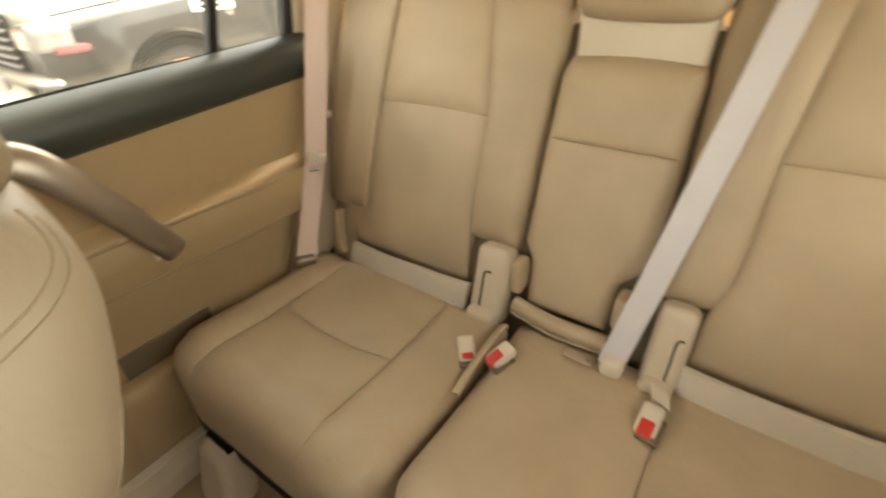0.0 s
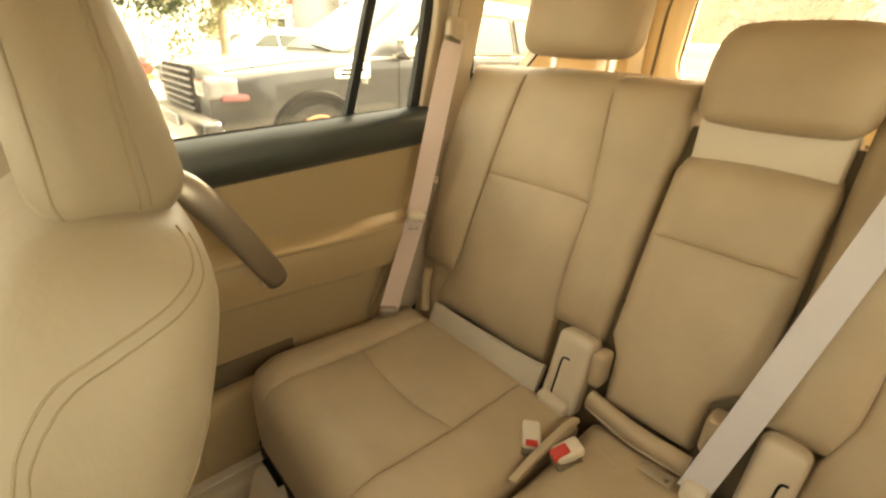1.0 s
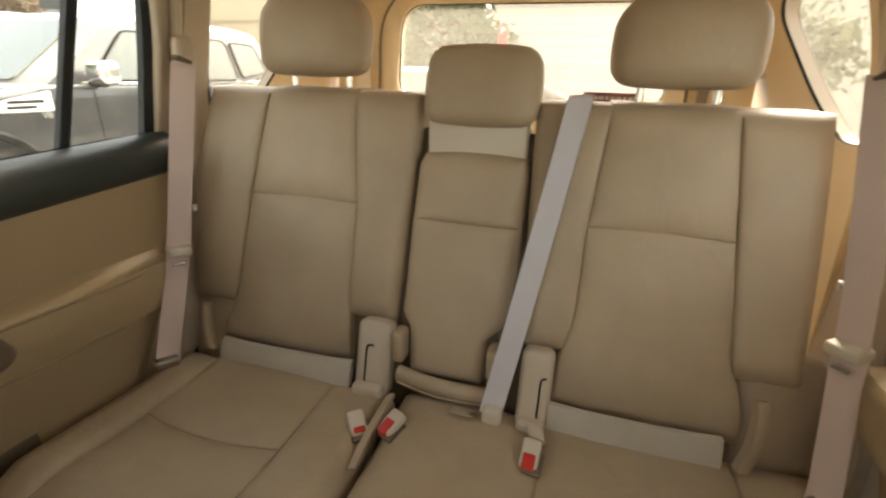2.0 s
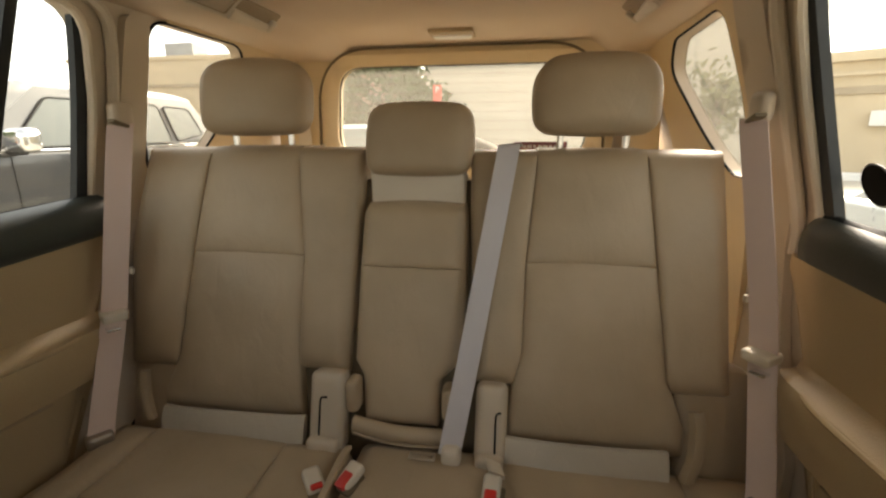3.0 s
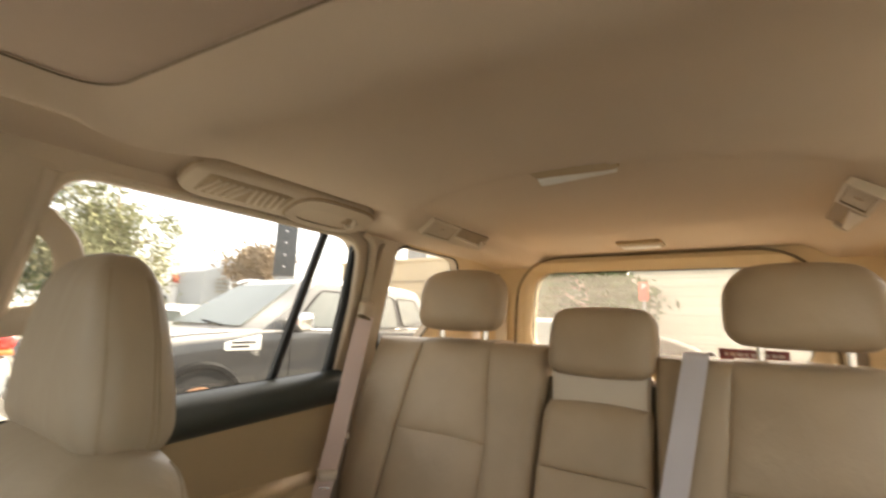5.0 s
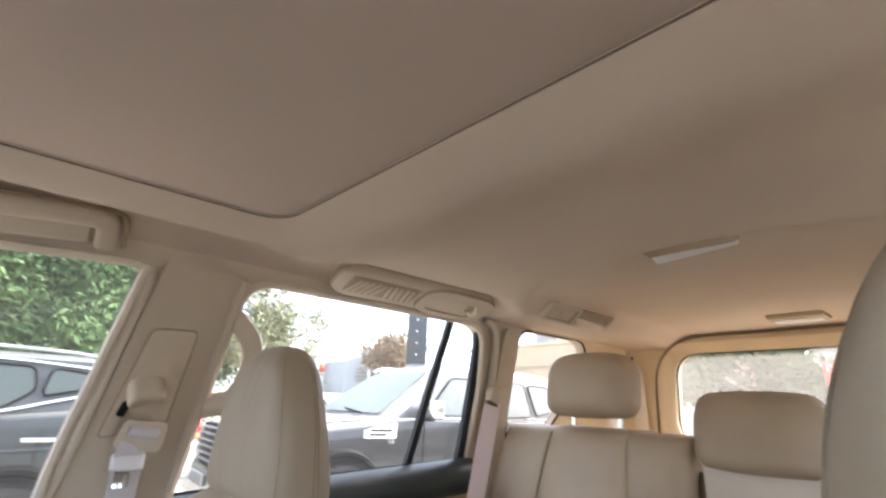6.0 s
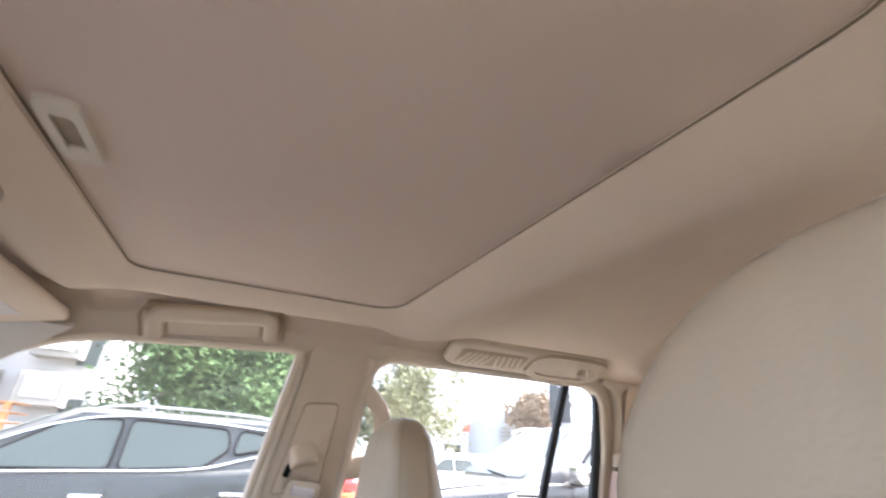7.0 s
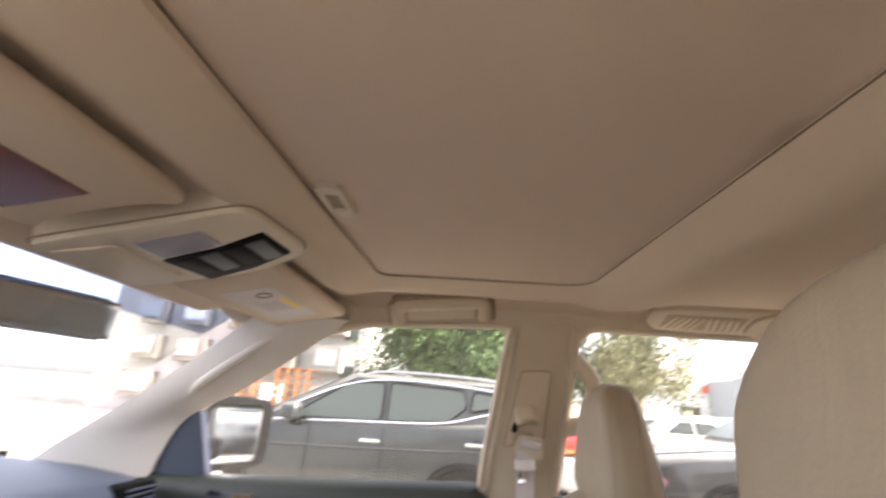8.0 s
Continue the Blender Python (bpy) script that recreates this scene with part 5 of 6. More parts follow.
front_seat(-0.385, -0.748, "passenger_seat", "beige leather front passenger seat with stitched headrest", 0.255, -0.394, 0.127, 0.47)
front_seat(0.49, -0.845, "driver_seat", "beige leather driver seat with large headrest", 0.312, 0.471, 0.10, 0.405)

# ---- front roof: visors, console, mirror ----


def visor(s, x0, x1, label):
    d = thing("sun_visor", (s * (x0 + x1) / 2, -1.55, 1.79), label, "sun visor", "sun visors")
    m = Matrix.Rotation(radians(12), 4, "X")
    c = Vector((s * (x0 + x1) / 2, -1.545, 1.777))
    part("panel", pad(c, (abs(x1 - x0), 0.20, 0.030), 0.0145, 14, m=m, shape=lambda p, u: Vector((p[0] - s * 0.028 * max(0, -s * u[0]) ** 8 * abs(u[1]) ** 3, p[1], p[2]))), LINER, d)
    if s < 0:
        lab = part("warning_label", box(c + m @ Vector((0.0, -0.005, -0.0153)), (0.29, 0.11, 0.0008), m=m), LABELV, d, "white warning label with unreadable print", smooth=False)
        part("yellow_bar", box(c + m @ Vector((0.01, 0.033, -0.0160)), (0.10, 0.018, 0.0006), m=m), YELLOW, lab, smooth=False)
        for k in range(5):
            part("print_bar", box(c + m @ Vector((0.0, 0.014 - 0.011 * k, -0.0160)), (0.09 - 0.012 * (k % 2), 0.004, 0.0006), m=m), LABELG, lab, smooth=False)
        part("red_ring", tube([c + m @ Vector((0.095 + 0.016 * math.cos(a), 0.012 + 0.016 * math.sin(a), -0.0160)) for a in [k * math.pi / 10 for k in range(20)]], 0.0016, 4, True), STICKER, lab)
    else:
        part("mirror_cover", pad(c + m @ Vector((-0.045, -0.020, -0.0145)), (0.27, 0.100, 0.005), 0.002, 5, m=m), BURG, d, "dark glossy burgundy vanity cover")
    part("pivot", tube([c + m @ Vector((s * 0.0 - abs(x1 - x0) / 2, -0.085, 0)), c + m @ Vector((abs(x1 - x0) / 2, -0.085, 0))], 0.009, 8), PLASTIC, d)
    return d


visor(-1, 0.145, 0.60, "folded beige sun visor with warning labels")
visor(1, 0.145, 0.60, "folded beige sun visor with a dark vanity cover")

con = thing("overhead_console", (-0.01, -1.55, 1.79), "beige overhead console with dark switches and smoked lamp", "overhead console")
mc = Matrix.Rotation(radians(12), 4, "X")
cc = Vector((-0.022, -1.555, 1.776))


def con_at(x, y, d):
    return cc + mc @ Vector((x - cc.x, (y - cc.y) / math.cos(radians(12)), d))


part("housing", extrude(fillet([(0.095, -1.39), (-0.085, -1.372), (-0.150, -1.49), (-0.128, -1.69), (0.092, -1.69)], [0.03, 0.04, 0.08, 0.03, 0.03], 7), 0.03, -0.014, con_at, 0.005), PALE, con)
part("shut_line", tube([con_at(x, y, -0.0045) for x, y in fillet([(0.097, -1.388), (-0.086, -1.370), (-0.152, -1.49), (-0.130, -1.692), (0.094, -1.692)], [0.03, 0.04, 0.08, 0.03, 0.03], 7)], 0.0016, 6, True), RECESS, con)
part("lamp_lens", extrude(fillet([(0.050, -1.572), (0.057, -1.473), (0.000, -1.472), (-0.016, -1.572)], 0.005), -0.010, -0.0155, con_at), SMOKE, con, "smoked lilac map lamp lens")
sw = part("switch_panel", extrude(fillet([(-0.022, -1.578), (-0.006, -1.484), (0.024, -1.403), (-0.068, -1.398), (-0.112, -1.479), (-0.136, -1.565)], 0.006), -0.010, -0.0165, con_at, 0.001), BLACK, con, "black curved switch panel")
for k in range(4):
    a, b_ = -1.562 + 0.040 * k, -1.562 + 0.040 * k + 0.032
    sk = lambda y: 0.24 * (y + 1.57)
    part("switch", extrude(fillet([(-0.034 + sk(a), a), (-0.034 + sk(b_), b_), (-0.108 + sk(b_), b_), (-0.110 + sk(a), a)], 0.004), -0.014, -0.0180 - 0.001 * (k % 2), con_at, 0.0008), SWITCH if k % 2 else BLACK, sw)
part("sunglass_lid", extrude(fillet([(0.066, -1.675), (0.052, -1.592), (-0.10, -1.592), (-0.108, -1.675)], 0.010), -0.010, -0.0165, con_at, 0.0015), PALE, con)

mir = thing("rear_view_mirror", (-0.03, -1.77, 1.70), "dark interior mirror under the console", "mirror")
mm3 = Matrix.Rotation(radians(-15), 4, "Z") @ Matrix.Rotation(radians(-8), 4, "X")
part("casing", pad((-0.030, -1.768, 1.674), (0.246, 0.036, 0.074), 0.018, 10, m=mm3), BLACK, mir)
part("mirror_face", pad(Vector((-0.030, -1.768, 1.674)) + mm3 @ Vector((0, 0.0175, 0)), (0.236, 0.008, 0.065), 0.0035, 8, m=mm3), DIM, mir, "mirror glass")
part("stalk", tube([(-0.030, -1.78, 1.68), (-0.030, -1.83, 1.70), (-0.030, -1.856, 1.716)], 0.010, 8), SMOKE, mir)

# dashboard and mirror corner
dash = thing("dashboard", (0, -2.2, 1.0), "dark blue-grey dashboard with side air vent", "dashboard")


def dash_form(p, u):
    q = Vector(p)
    q.z += 0.02 * (1 - u[0] ** 2) - 0.03 * max(0, u[1]) ** 2
    return q


part("top", pad((0, -2.20, 1.20), (1.42, 0.58, 0.30), 0.05, 16, shape=dash_form), DASH, dash)
for s in (-1, 1):
    v = part("side_vent", pad((s * 0.60, -1.93, 1.305), (0.13, 0.05, 0.06), 0.012, 6), BLACK, dash)
    for k in range(4):
        part("slat", box((s * 0.60, -1.902, 1.285 + 0.013 * k), (0.10, 0.012, 0.004), 0.001), DARKTRIM, v)
    part("mirror_corner", extrude(fillet([(-1.97, 1.33), (-1.815, 1.33), (-1.858, 1.515), (-1.95, 1.515)], 0.02), -0.01, 0.02, lambda y, z, d: side(s, y, z, d)), DARKTRIM, dash)
for s in (-1, 1):
    em = thing("door_mirror", (s * 0.98, -1.9, 1.43), "dark outside door mirror on the door", "car mirror", "door mirrors")
    mz = Matrix.Rotation(radians(s * 26), 4, "Z")
    mo = Vector((s * 0.975, -1.895, 1.432))
    part("housing", pad(mo + mz @ Vector((s * 0.010, -0.064, 0)), (0.285, 0.12, 0.232), 0.05, 10, m=mz), BLACK, em)
    part("rim", plate(fillet([(-0.138, -0.112), (0.138, -0.112), (0.138, 0.112), (-0.138, 0.112)], 0.05, 8), [fillet([(-0.108, -0.092), (0.108, -0.092), (0.108, 0.092), (-0.108, 0.092)], 0.04, 8)], 0.05,
                      lambda u, v: mo + mz @ Vector((u + s * 0.008, 0.016, v)), lambda u, v: mo + mz @ Vector((u + s * 0.008, -0.03, v))), BLACK, em, "black rim round the glass")
    part("mirror_face", pad(mo + mz @ Vector((s * 0.008, 0.004, 0)), (0.220, 0.010, 0.188), 0.0045, 8, m=mz), MIRROR, em, "mirror glass")
    part("arm", pad((s * 0.855, -1.925, 1.39), (0.15, 0.08, 0.07), 0.025, 8), BLACK, em)

# ---- outside ----
GZ = 0.17
tagged(part("ground", plate([(-300, -300), (300, -300), (300, 300), (-300, 300)], [], 60, lambda x, y: (x, y, GZ), lambda x, y: (x, y, GZ - 0.5)), ASPHALT, smooth=False), "dusty sun-bleached asphalt lot", "ground", kind="structure")


def wheel(parent, x, y, r, s, rim, spokes=6):
    c = Vector((x, y, GZ + r))
    b = bmesh.new()
    bmesh.ops.create_cone(b, cap_ends=True, segments=40, radius1=r, radius2=r, depth=0.24, matrix=Matrix.Translation(c) @ Matrix.Rotation(radians(90), 4, "Y"))
    bmesh.ops.bevel(b, geom=[e for e in b.edges if e.calc_face_angle(0) > 0.8], offset=0.03, segments=3, profile=0.5, affect="EDGES")
    t = part("tyre", b, TYRE, parent)
    rr = r * 0.66
    b = tube([c + Vector((s * 0.122, rr * math.cos(a), rr * math.sin(a))) for a in [k * math.pi / 20 for k in range(40)]], 0.02, 8, True)
    for k in range(spokes):
        a = 2 * math.pi * k / spokes
        b = tube([c + Vector((s * 0.125, 0, 0)), c + Vector((s * 0.120, rr * math.cos(a), rr * math.sin(a)))], [0.05, 0.032], 6, bm=b)
    part("rim", b, rim, t)


def lofted(rows, ring):
    b = bmesh.new()
    loops = [[b.verts.new(p) for p in ring(*r)] for r in rows]
    n = len(loops[0])
    for A, B in zip(loops, loops[1:]):
        for j in range(n):
            b.faces.new((A[j], A[(j + 1) % n], B[(j + 1) % n], B[j]))
    b.faces.new(loops[0][::-1])
    b.faces.new(loops[-1])
    bmesh.ops.recalc_face_normals(b, faces=b.faces)
    return b


# the wheels and floor pan that carry the cabin
pan = thing("car_chassis", (0, -1.2, GZ), "dark floor pan and wheels under the cabin", "car chassis", kind="structure")
part("floor_pan", pad((0, -1.15, 0.43), (1.46, 4.0, 0.14), 0.05, 10), BLACK, pan)
for x in (-0.70, 0.70):
    for y in (-2.75, 0.10):
        wheel(pan, x, y, 0.37, math.copysign(1, x), ALLOY)


def vehicle(name, label, x0, y0, L, W, sgn, paint, roof_paint, hood, belt, top, ws0, ws1, rw1, rw0, wheels, r, windows, rim, extras=None, near=1):
    """A car that stands along y, its front at y0; near: the side (in x) that shows. x0: its near side."""
    d = thing(name, (x0 - near * W / 2, y0 + L / 2, GZ), label, "car", "parked cars")
    cx = x0 - near * W / 2
    hw = W / 2

    def Y(v):
        return y0 + sgn * v

    def body_ring(v, zb, zt, w, rd):
        pts = []
        for px, pz, a0 in ((w, zt, 0), (-w, zt, 90), (-w, zb, 180), (w, zb, 270)):
            k = rd if pz == zt else 0.06
            for j in range(4):
                a = radians(a0 + 30 * j)
                pts.append((cx + px + k * (math.cos(a) - (1 if px > 0 else -1)), Y(v), GZ + pz + k * (math.sin(a) - (1 if pz == zt else -1))))
        return pts
    rows = []
    for i in range(41):
        v = L * i / 40
        t = pick(hood, v)
        e = min(v, L - v)
        w = hw - 0.16 * max(0, 1 - e / 0.55) ** 2
        rows.append((v, 0.30 + 0.06 * max(0, 1 - e / 0.3), t, w, 0.10 if v < ws0 else 0.06))
    part("body", lofted(rows, body_ring), paint, d)
    tum = 0.34

    def cab(v, z, off=0.0, s=near):
        return (cx + s * (hw - 0.015 - tum * max(0, z - belt) - 0.10 * max(0, z - top + 0.10) / 0.1 * 0 + off), Y(v), GZ + z)
    # cabin: a tapering roofed block
    b = bmesh.new()
    rows2 = []
    for i in range(9):
        t = i / 8
        z = belt - 0.02 + (top - belt + 0.02) * t
        a, c = ws0 + (ws1 - ws0) * t, rw0 + (rw1 - rw0) * t
        rows2.append((z, a, c))
    loops = []
    for z, a, c in rows2:
        w = hw - 0.02 - tum * max(0, z - belt)
        pts = [(w * 0.80, a), (w, a + 0.16), (w, c - 0.10), (w * 0.85, c), (-w * 0.85, c), (-w, c - 0.10), (-w, a + 0.16), (-w * 0.80, a)]
        loops.append([b.verts.new((cx + x, Y(v), GZ + z)) for x, v in pts])
    for A, B in zip(loops, loops[1:]):
        for j in range(8):
            b.faces.new((A[j], A[(j + 1) % 8], B[(j + 1) % 8], B[j]))
    # crowned roof
    z, a, c = rows2[-1]
    last = loops[-1]
    for k, (f, dz) in enumerate(((0.93, 0.03), (0.75, 0.052), (0.4, 0.06))):
        mid = sum((v.co for v in last), Vector()) / 8 if k == 0 else mid
        ring = [b.verts.new((mid.x + (v.co.x - mid.x) * f, mid.y + (v.co.y - mid.y) * (0.97 if k == 0 else 0.9 if k == 1 else 0.5), GZ + z + dz)) for v in loops[-1]]
        for j in range(8):
            b.faces.new((last[j], last[(j + 1) % 8], ring[(j + 1) % 8], ring[j]))
        last = ring
    b.faces.new(last)
    bmesh.ops.recalc_face_normals(b, faces=b.faces)
    part("cabin", b, roof_paint, d)
    # windscreen
    def scr(u, t, dd):
        z = belt + 0.02 + (top - 0.03 - belt - 0.02) * t
        a = ws0 + (ws1 - ws0) * (z - belt + 0.02) / (top - belt + 0.02)
        w = (hw - 0.02 - tum * max(0, z - belt)) * 0.80
        return (cx + u * w, Y(a - 0.012 + dd), GZ + z + 0.004)
    part("windscreen", extrude(fillet([(-1, 0), (1, 0), (0.98, 1), (-0.98, 1)], 0.06), 0, -0.02, scr), DUSTGLASS, d, "pale dusty windscreen")
    for s in (near,):
        for poly in windows:
            loop = fillet(poly, 0.06)
            wn_ = part("side_window", extrude(loop, 0.016, 0.0, lambda v, z, q: cab(v, z, q, s)), CARGLASS, d)
            part("chrome_strip", tube([cab(v, z, 0.014, s) for v, z in loop], 0.011, 6, True), BLACK, wn_)
        lo = sorted(p for poly in windows for p in poly)
        for v in wheels:
            a_ = [k * math.pi / 16 for k in range(-1, 18)]
            part("wheel_arch", tube([(x0 + near * -0.012, Y(v + (r + 0.09) * math.cos(a)), GZ + r + (r + 0.09) * math.sin(a)) for a in a_], 0.045, 8), BLACK, d)
            part("arch_well", extrude([(v + (r + 0.08) * math.cos(a), r + (r + 0.08) * math.sin(a)) for a in a_], -0.05, 0.003, lambda u, z, q: (x0 + near * q, Y(u), GZ + z)), BLACK, d)
    for v in wheels:
        for s in (near, -near):
            wheel(d, cx + s * (hw - 0.115), Y(v), r, s, rim)
    if extras:
        extras(d, Y, cab, cx, hw, x0)
    return d


def handle(d, cab, v, z, mat_=CHROME):
    part("door_handle", pad(cab(v, z, 0.03), (0.03, 0.22, 0.035), 0.012, 6), mat_, d)


def big_suv_bits(d, Y, cab, cx, hw, x0):
    # grille with slats, lamps, vent, mirror, rails
    g = part("grille", box((cx, Y(-0.01), GZ + 0.90), (1.05, 0.06, 0.42), 0.03), BLACK, d)
    for k in range(6):
        part("slat", box((cx, Y(-0.05), GZ + 0.74 + 0.065 * k), (1.0, 0.03, 0.02), 0.006), METALG, g)
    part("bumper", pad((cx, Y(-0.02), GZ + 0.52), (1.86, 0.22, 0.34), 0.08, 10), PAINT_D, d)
    part("number_plate", box((cx, Y(-0.15), GZ + 0.60), (0.5, 0.02, 0.11), 0.004), LABELW, d)
    for s in (-1, 1):
        part("headlight", pad((cx + s * 0.78, Y(0.10), GZ + 0.95), (0.34, 0.30, 0.19), 0.05, 8), HEADLAMP, d, "grey headlight")
        part("indicator", pad((cx + s * 0.85, Y(0.22), GZ + 0.87), (0.22, 0.28, 0.07), 0.02, 6), STICKER, d)
        part("fog_lamp", pad((cx + s * 0.80, Y(0.02), GZ + 0.55), (0.20, 0.14, 0.10), 0.03, 6), HEADLAMP, d)
        part("roof_rail", tube(spline([(cx + s * 0.66, Y(1.95 + 0.3), GZ + 1.83), (cx + s * 0.66, Y(2.6), GZ + 1.90), (cx + s * 0.66, Y(4.3), GZ + 1.89), (cx + s * 0.66, Y(4.7), GZ + 1.84)], 6), 0.018, 6), CHROME, d)
    vent = part("fender_vent", pad((x0 + 0.0, Y(1.40), GZ + 1.085), (0.03, 0.42, 0.125), 0.012, 8, shape=lambda p, u: Vector((p[0], p[1], p[2] * (1 + 0.35 * u[1]) + 0.02 * u[1]))), WHITE, d, "chrome fender vent")
    part("vent_slot", pad((x0 + 0.014, Y(1.40), GZ + 1.105), (0.012, 0.28, 0.026), 0.004, 5), BLACK, vent)
    part("vent_slot", pad((x0 + 0.014, Y(1.36), GZ + 1.062), (0.012, 0.22, 0.024), 0.004, 5), BLACK, vent)
    cu = bpy.data.curves.new("badge", "FONT")
    cu.body, cu.size, cu.extrude = "V8", 0.075, 0.004
    bd = new("badge", cu)
    bd.matrix_basis = Matrix.Translation((x0 + 0.004, Y(1.50), GZ + 0.965)) @ Matrix.Rotation(radians(90), 4, "Z") @ Matrix.Rotation(radians(90), 4, "X")
    cu.materials.append(CHROME)
    bd.parent = d
    bd.matrix_parent_inverse = d.matrix_basis.inverted()
    m_ = part("door_mirror", pad((x0 + 0.14, Y(2.02), GZ + 1.34), (0.26, 0.20, 0.21), 0.07, 10), CHROME, d, "chrome door mirror")
    part("mirror_foot", box((x0 + 0.04, Y(2.03), GZ + 1.24), (0.16, 0.10, 0.06), 0.02), BLACK, m_)
    part("belt_strip", tube([cab(1.9, 1.245, 0.012), cab(4.75, 1.245, 0.012)], 0.014, 6), CHROME, d)
    handle(d, cab, 2.95, 1.10)
    handle(d, cab, 3.95, 1.10)
    part("wiper", tube(spline([(cx + 0.5, Y(1.42), GZ + 1.27), (cx + 0.05, Y(1.50), GZ + 1.30), (cx - 0.2, Y(1.55), GZ + 1.31)], 4), 0.012, 6), BLACK, d)
    for v in (2.0, 3.15, 4.05):
        part("door_gap", tube([(x0 + 0.001, Y(v), GZ + 0.5), (x0 + 0.001, Y(v), GZ + 1.2)], 0.006, 4), BLACK, d)
    part("lower_moulding", box((x0 - 0.01, Y(2.6), GZ + 0.50), (0.05, 2.2, 0.12), 0.02), BLACK, d)
    part("bonnet_gap", tube(spline([(x0 - 0.10, Y(0.15), GZ + 1.09), (x0 - 0.07, Y(0.9), GZ + 1.185), (x0 - 0.06, Y(1.6), GZ + 1.22)], 5), 0.008, 4), BLACK, d)


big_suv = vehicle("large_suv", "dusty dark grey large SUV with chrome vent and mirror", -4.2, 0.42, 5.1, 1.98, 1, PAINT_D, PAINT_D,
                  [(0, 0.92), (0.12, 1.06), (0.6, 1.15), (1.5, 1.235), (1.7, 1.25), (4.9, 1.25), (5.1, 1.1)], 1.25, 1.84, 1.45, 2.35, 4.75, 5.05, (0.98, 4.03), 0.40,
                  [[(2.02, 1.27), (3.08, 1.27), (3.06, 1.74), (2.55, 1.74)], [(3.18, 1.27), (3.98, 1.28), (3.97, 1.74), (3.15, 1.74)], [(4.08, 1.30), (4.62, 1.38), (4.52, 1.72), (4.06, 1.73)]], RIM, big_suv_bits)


def mid_suv_bits(d, Y, cab, cx, hw, x0):
    m_ = part("door_mirror", pad((x0 + 0.13, Y(1.78), GZ + 1.21), (0.24, 0.19, 0.17), 0.06, 10), PAINT_G, d)
    part("mirror_foot", box((x0 + 0.03, Y(1.80), GZ + 1.10), (0.12, 0.09, 0.05), 0.02), BLACK, m_)
    part("belt_strip", tube(spline([cab(1.55, 1.115, 0.02), cab(2.4, 1.155, 0.02), cab(3.3, 1.20, 0.02), cab(3.75, 1.30, 0.02), cab(4.2, 1.42, 0.02)], 6), 0.013, 6), CHROME, d)
    part("roof_strip", tube(spline([cab(1.65, 1.24, 0.02), cab(2.2, 1.50, 0.02), cab(2.7, 1.605, 0.02), cab(3.4, 1.60, 0.02), cab(4.2, 1.54, 0.02)], 6), 0.010, 6), CHROME, d)
    handle(d, cab, 2.62, 0.98)
    handle(d, cab, 3.72, 1.02)
    for s in (-1, 1):
        part("roof_rail", tube(spline([(cx + s * 0.66, Y(2.35), GZ + 1.62), (cx + s * 0.66, Y(2.7), GZ + 1.70), (cx + s * 0.66, Y(3.8), GZ + 1.685), (cx + s * 0.66, Y(4.25), GZ + 1.60)], 6), 0.016, 6), METALG, d)
        lamp = part("tail_lamp", pad((cx + s * 0.82, Y(4.70), GZ + 1.125), (0.24, 0.30, 0.15), 0.06, 8), REDLAMP, d, "red tail lamp")
        part("indicator", pad((cx + s * 0.825, Y(4.70), GZ + 1.04), (0.22, 0.28, 0.05), 0.02, 6), AMBER, lamp, "orange indicator")
    part("rear_bumper", pad((cx, Y(4.70), GZ + 0.84), (1.86, 0.30, 0.36), 0.09, 10), PAINT_S, d)
    for v in (1.95, 2.75, 3.72):
        part("door_gap", tube([(x0 + 0.001, Y(v), GZ + 0.42), (x0 + 0.001, Y(v), GZ + 1.1)], 0.005, 4), BLACK, d)
    part("side_crease", tube(spline([(x0 - 0.006, Y(1.2), GZ + 0.86), (x0 - 0.002, Y(2.6), GZ + 0.90), (x0 - 0.004, Y(4.3), GZ + 0.98)], 6), 0.012, 6), PAINT_G, d)
    part("lower_moulding", box((x0 - 0.01, Y(2.4), GZ + 0.40), (0.05, 1.9, 0.14), 0.02), BLACK, d)


mid_suv = vehicle("grey_suv", "blue-grey mid-size SUV with chrome window strip", -4.45, -4.78, 4.69, 1.88, 1, PAINT_G, PAINT_G,
                  [(0, 0.72), (0.15, 0.86), (0.7, 0.98), (1.4, 1.08), (1.8, 1.14), (3.5, 1.20), (4.4, 1.28), (4.69, 1.15)], 1.14, 1.615, 1.25, 2.2, 4.15, 4.62, (0.92, 3.62), 0.36,
                  [[(1.70, 1.15), (2.71, 1.18), (2.70, 1.575), (2.30, 1.55)], [(2.77, 1.18), (3.42, 1.22), (3.62, 1.38), (3.57, 1.55), (2.76, 1.58)], [(3.65, 1.33), (4.06, 1.43), (4.0, 1.51), (3.68, 1.55)]], ALLOY, mid_suv_bits)


def sedan_bits(d, Y, cab, cx, hw, x0):
    part("roof_strip", tube(spline([cab(1.6, 1.13, 0.02), cab(2.2, 1.31, 0.02), cab(3.0, 1.36, 0.02), cab(3.9, 1.18, 0.02)], 6), 0.012, 6), CHROME, d)
    handle(d, cab, 2.7, 0.82)


silver = vehicle("silver_sedan", "pale silver sedan parked on the driver's side", 2.35, -1.7, 4.7, 1.84, 1, PAINT_S, PAINT_S,
                 [(0, 0.66), (0.15, 0.76), (0.8, 0.86), (1.4, 0.92), (3.9, 0.98), (4.6, 0.95), (4.7, 0.85)], 0.95, 1.36, 1.25, 2.05, 3.55, 4.25, (0.9, 3.7), 0.33,
                 [[(1.65, 0.98), (2.6, 0.98), (2.58, 1.29), (2.2, 1.27)], [(2.72, 0.98), (3.6, 1.0), (3.35, 1.24), (2.70, 1.29)]], ALLOY, sedan_bits, near=-1)


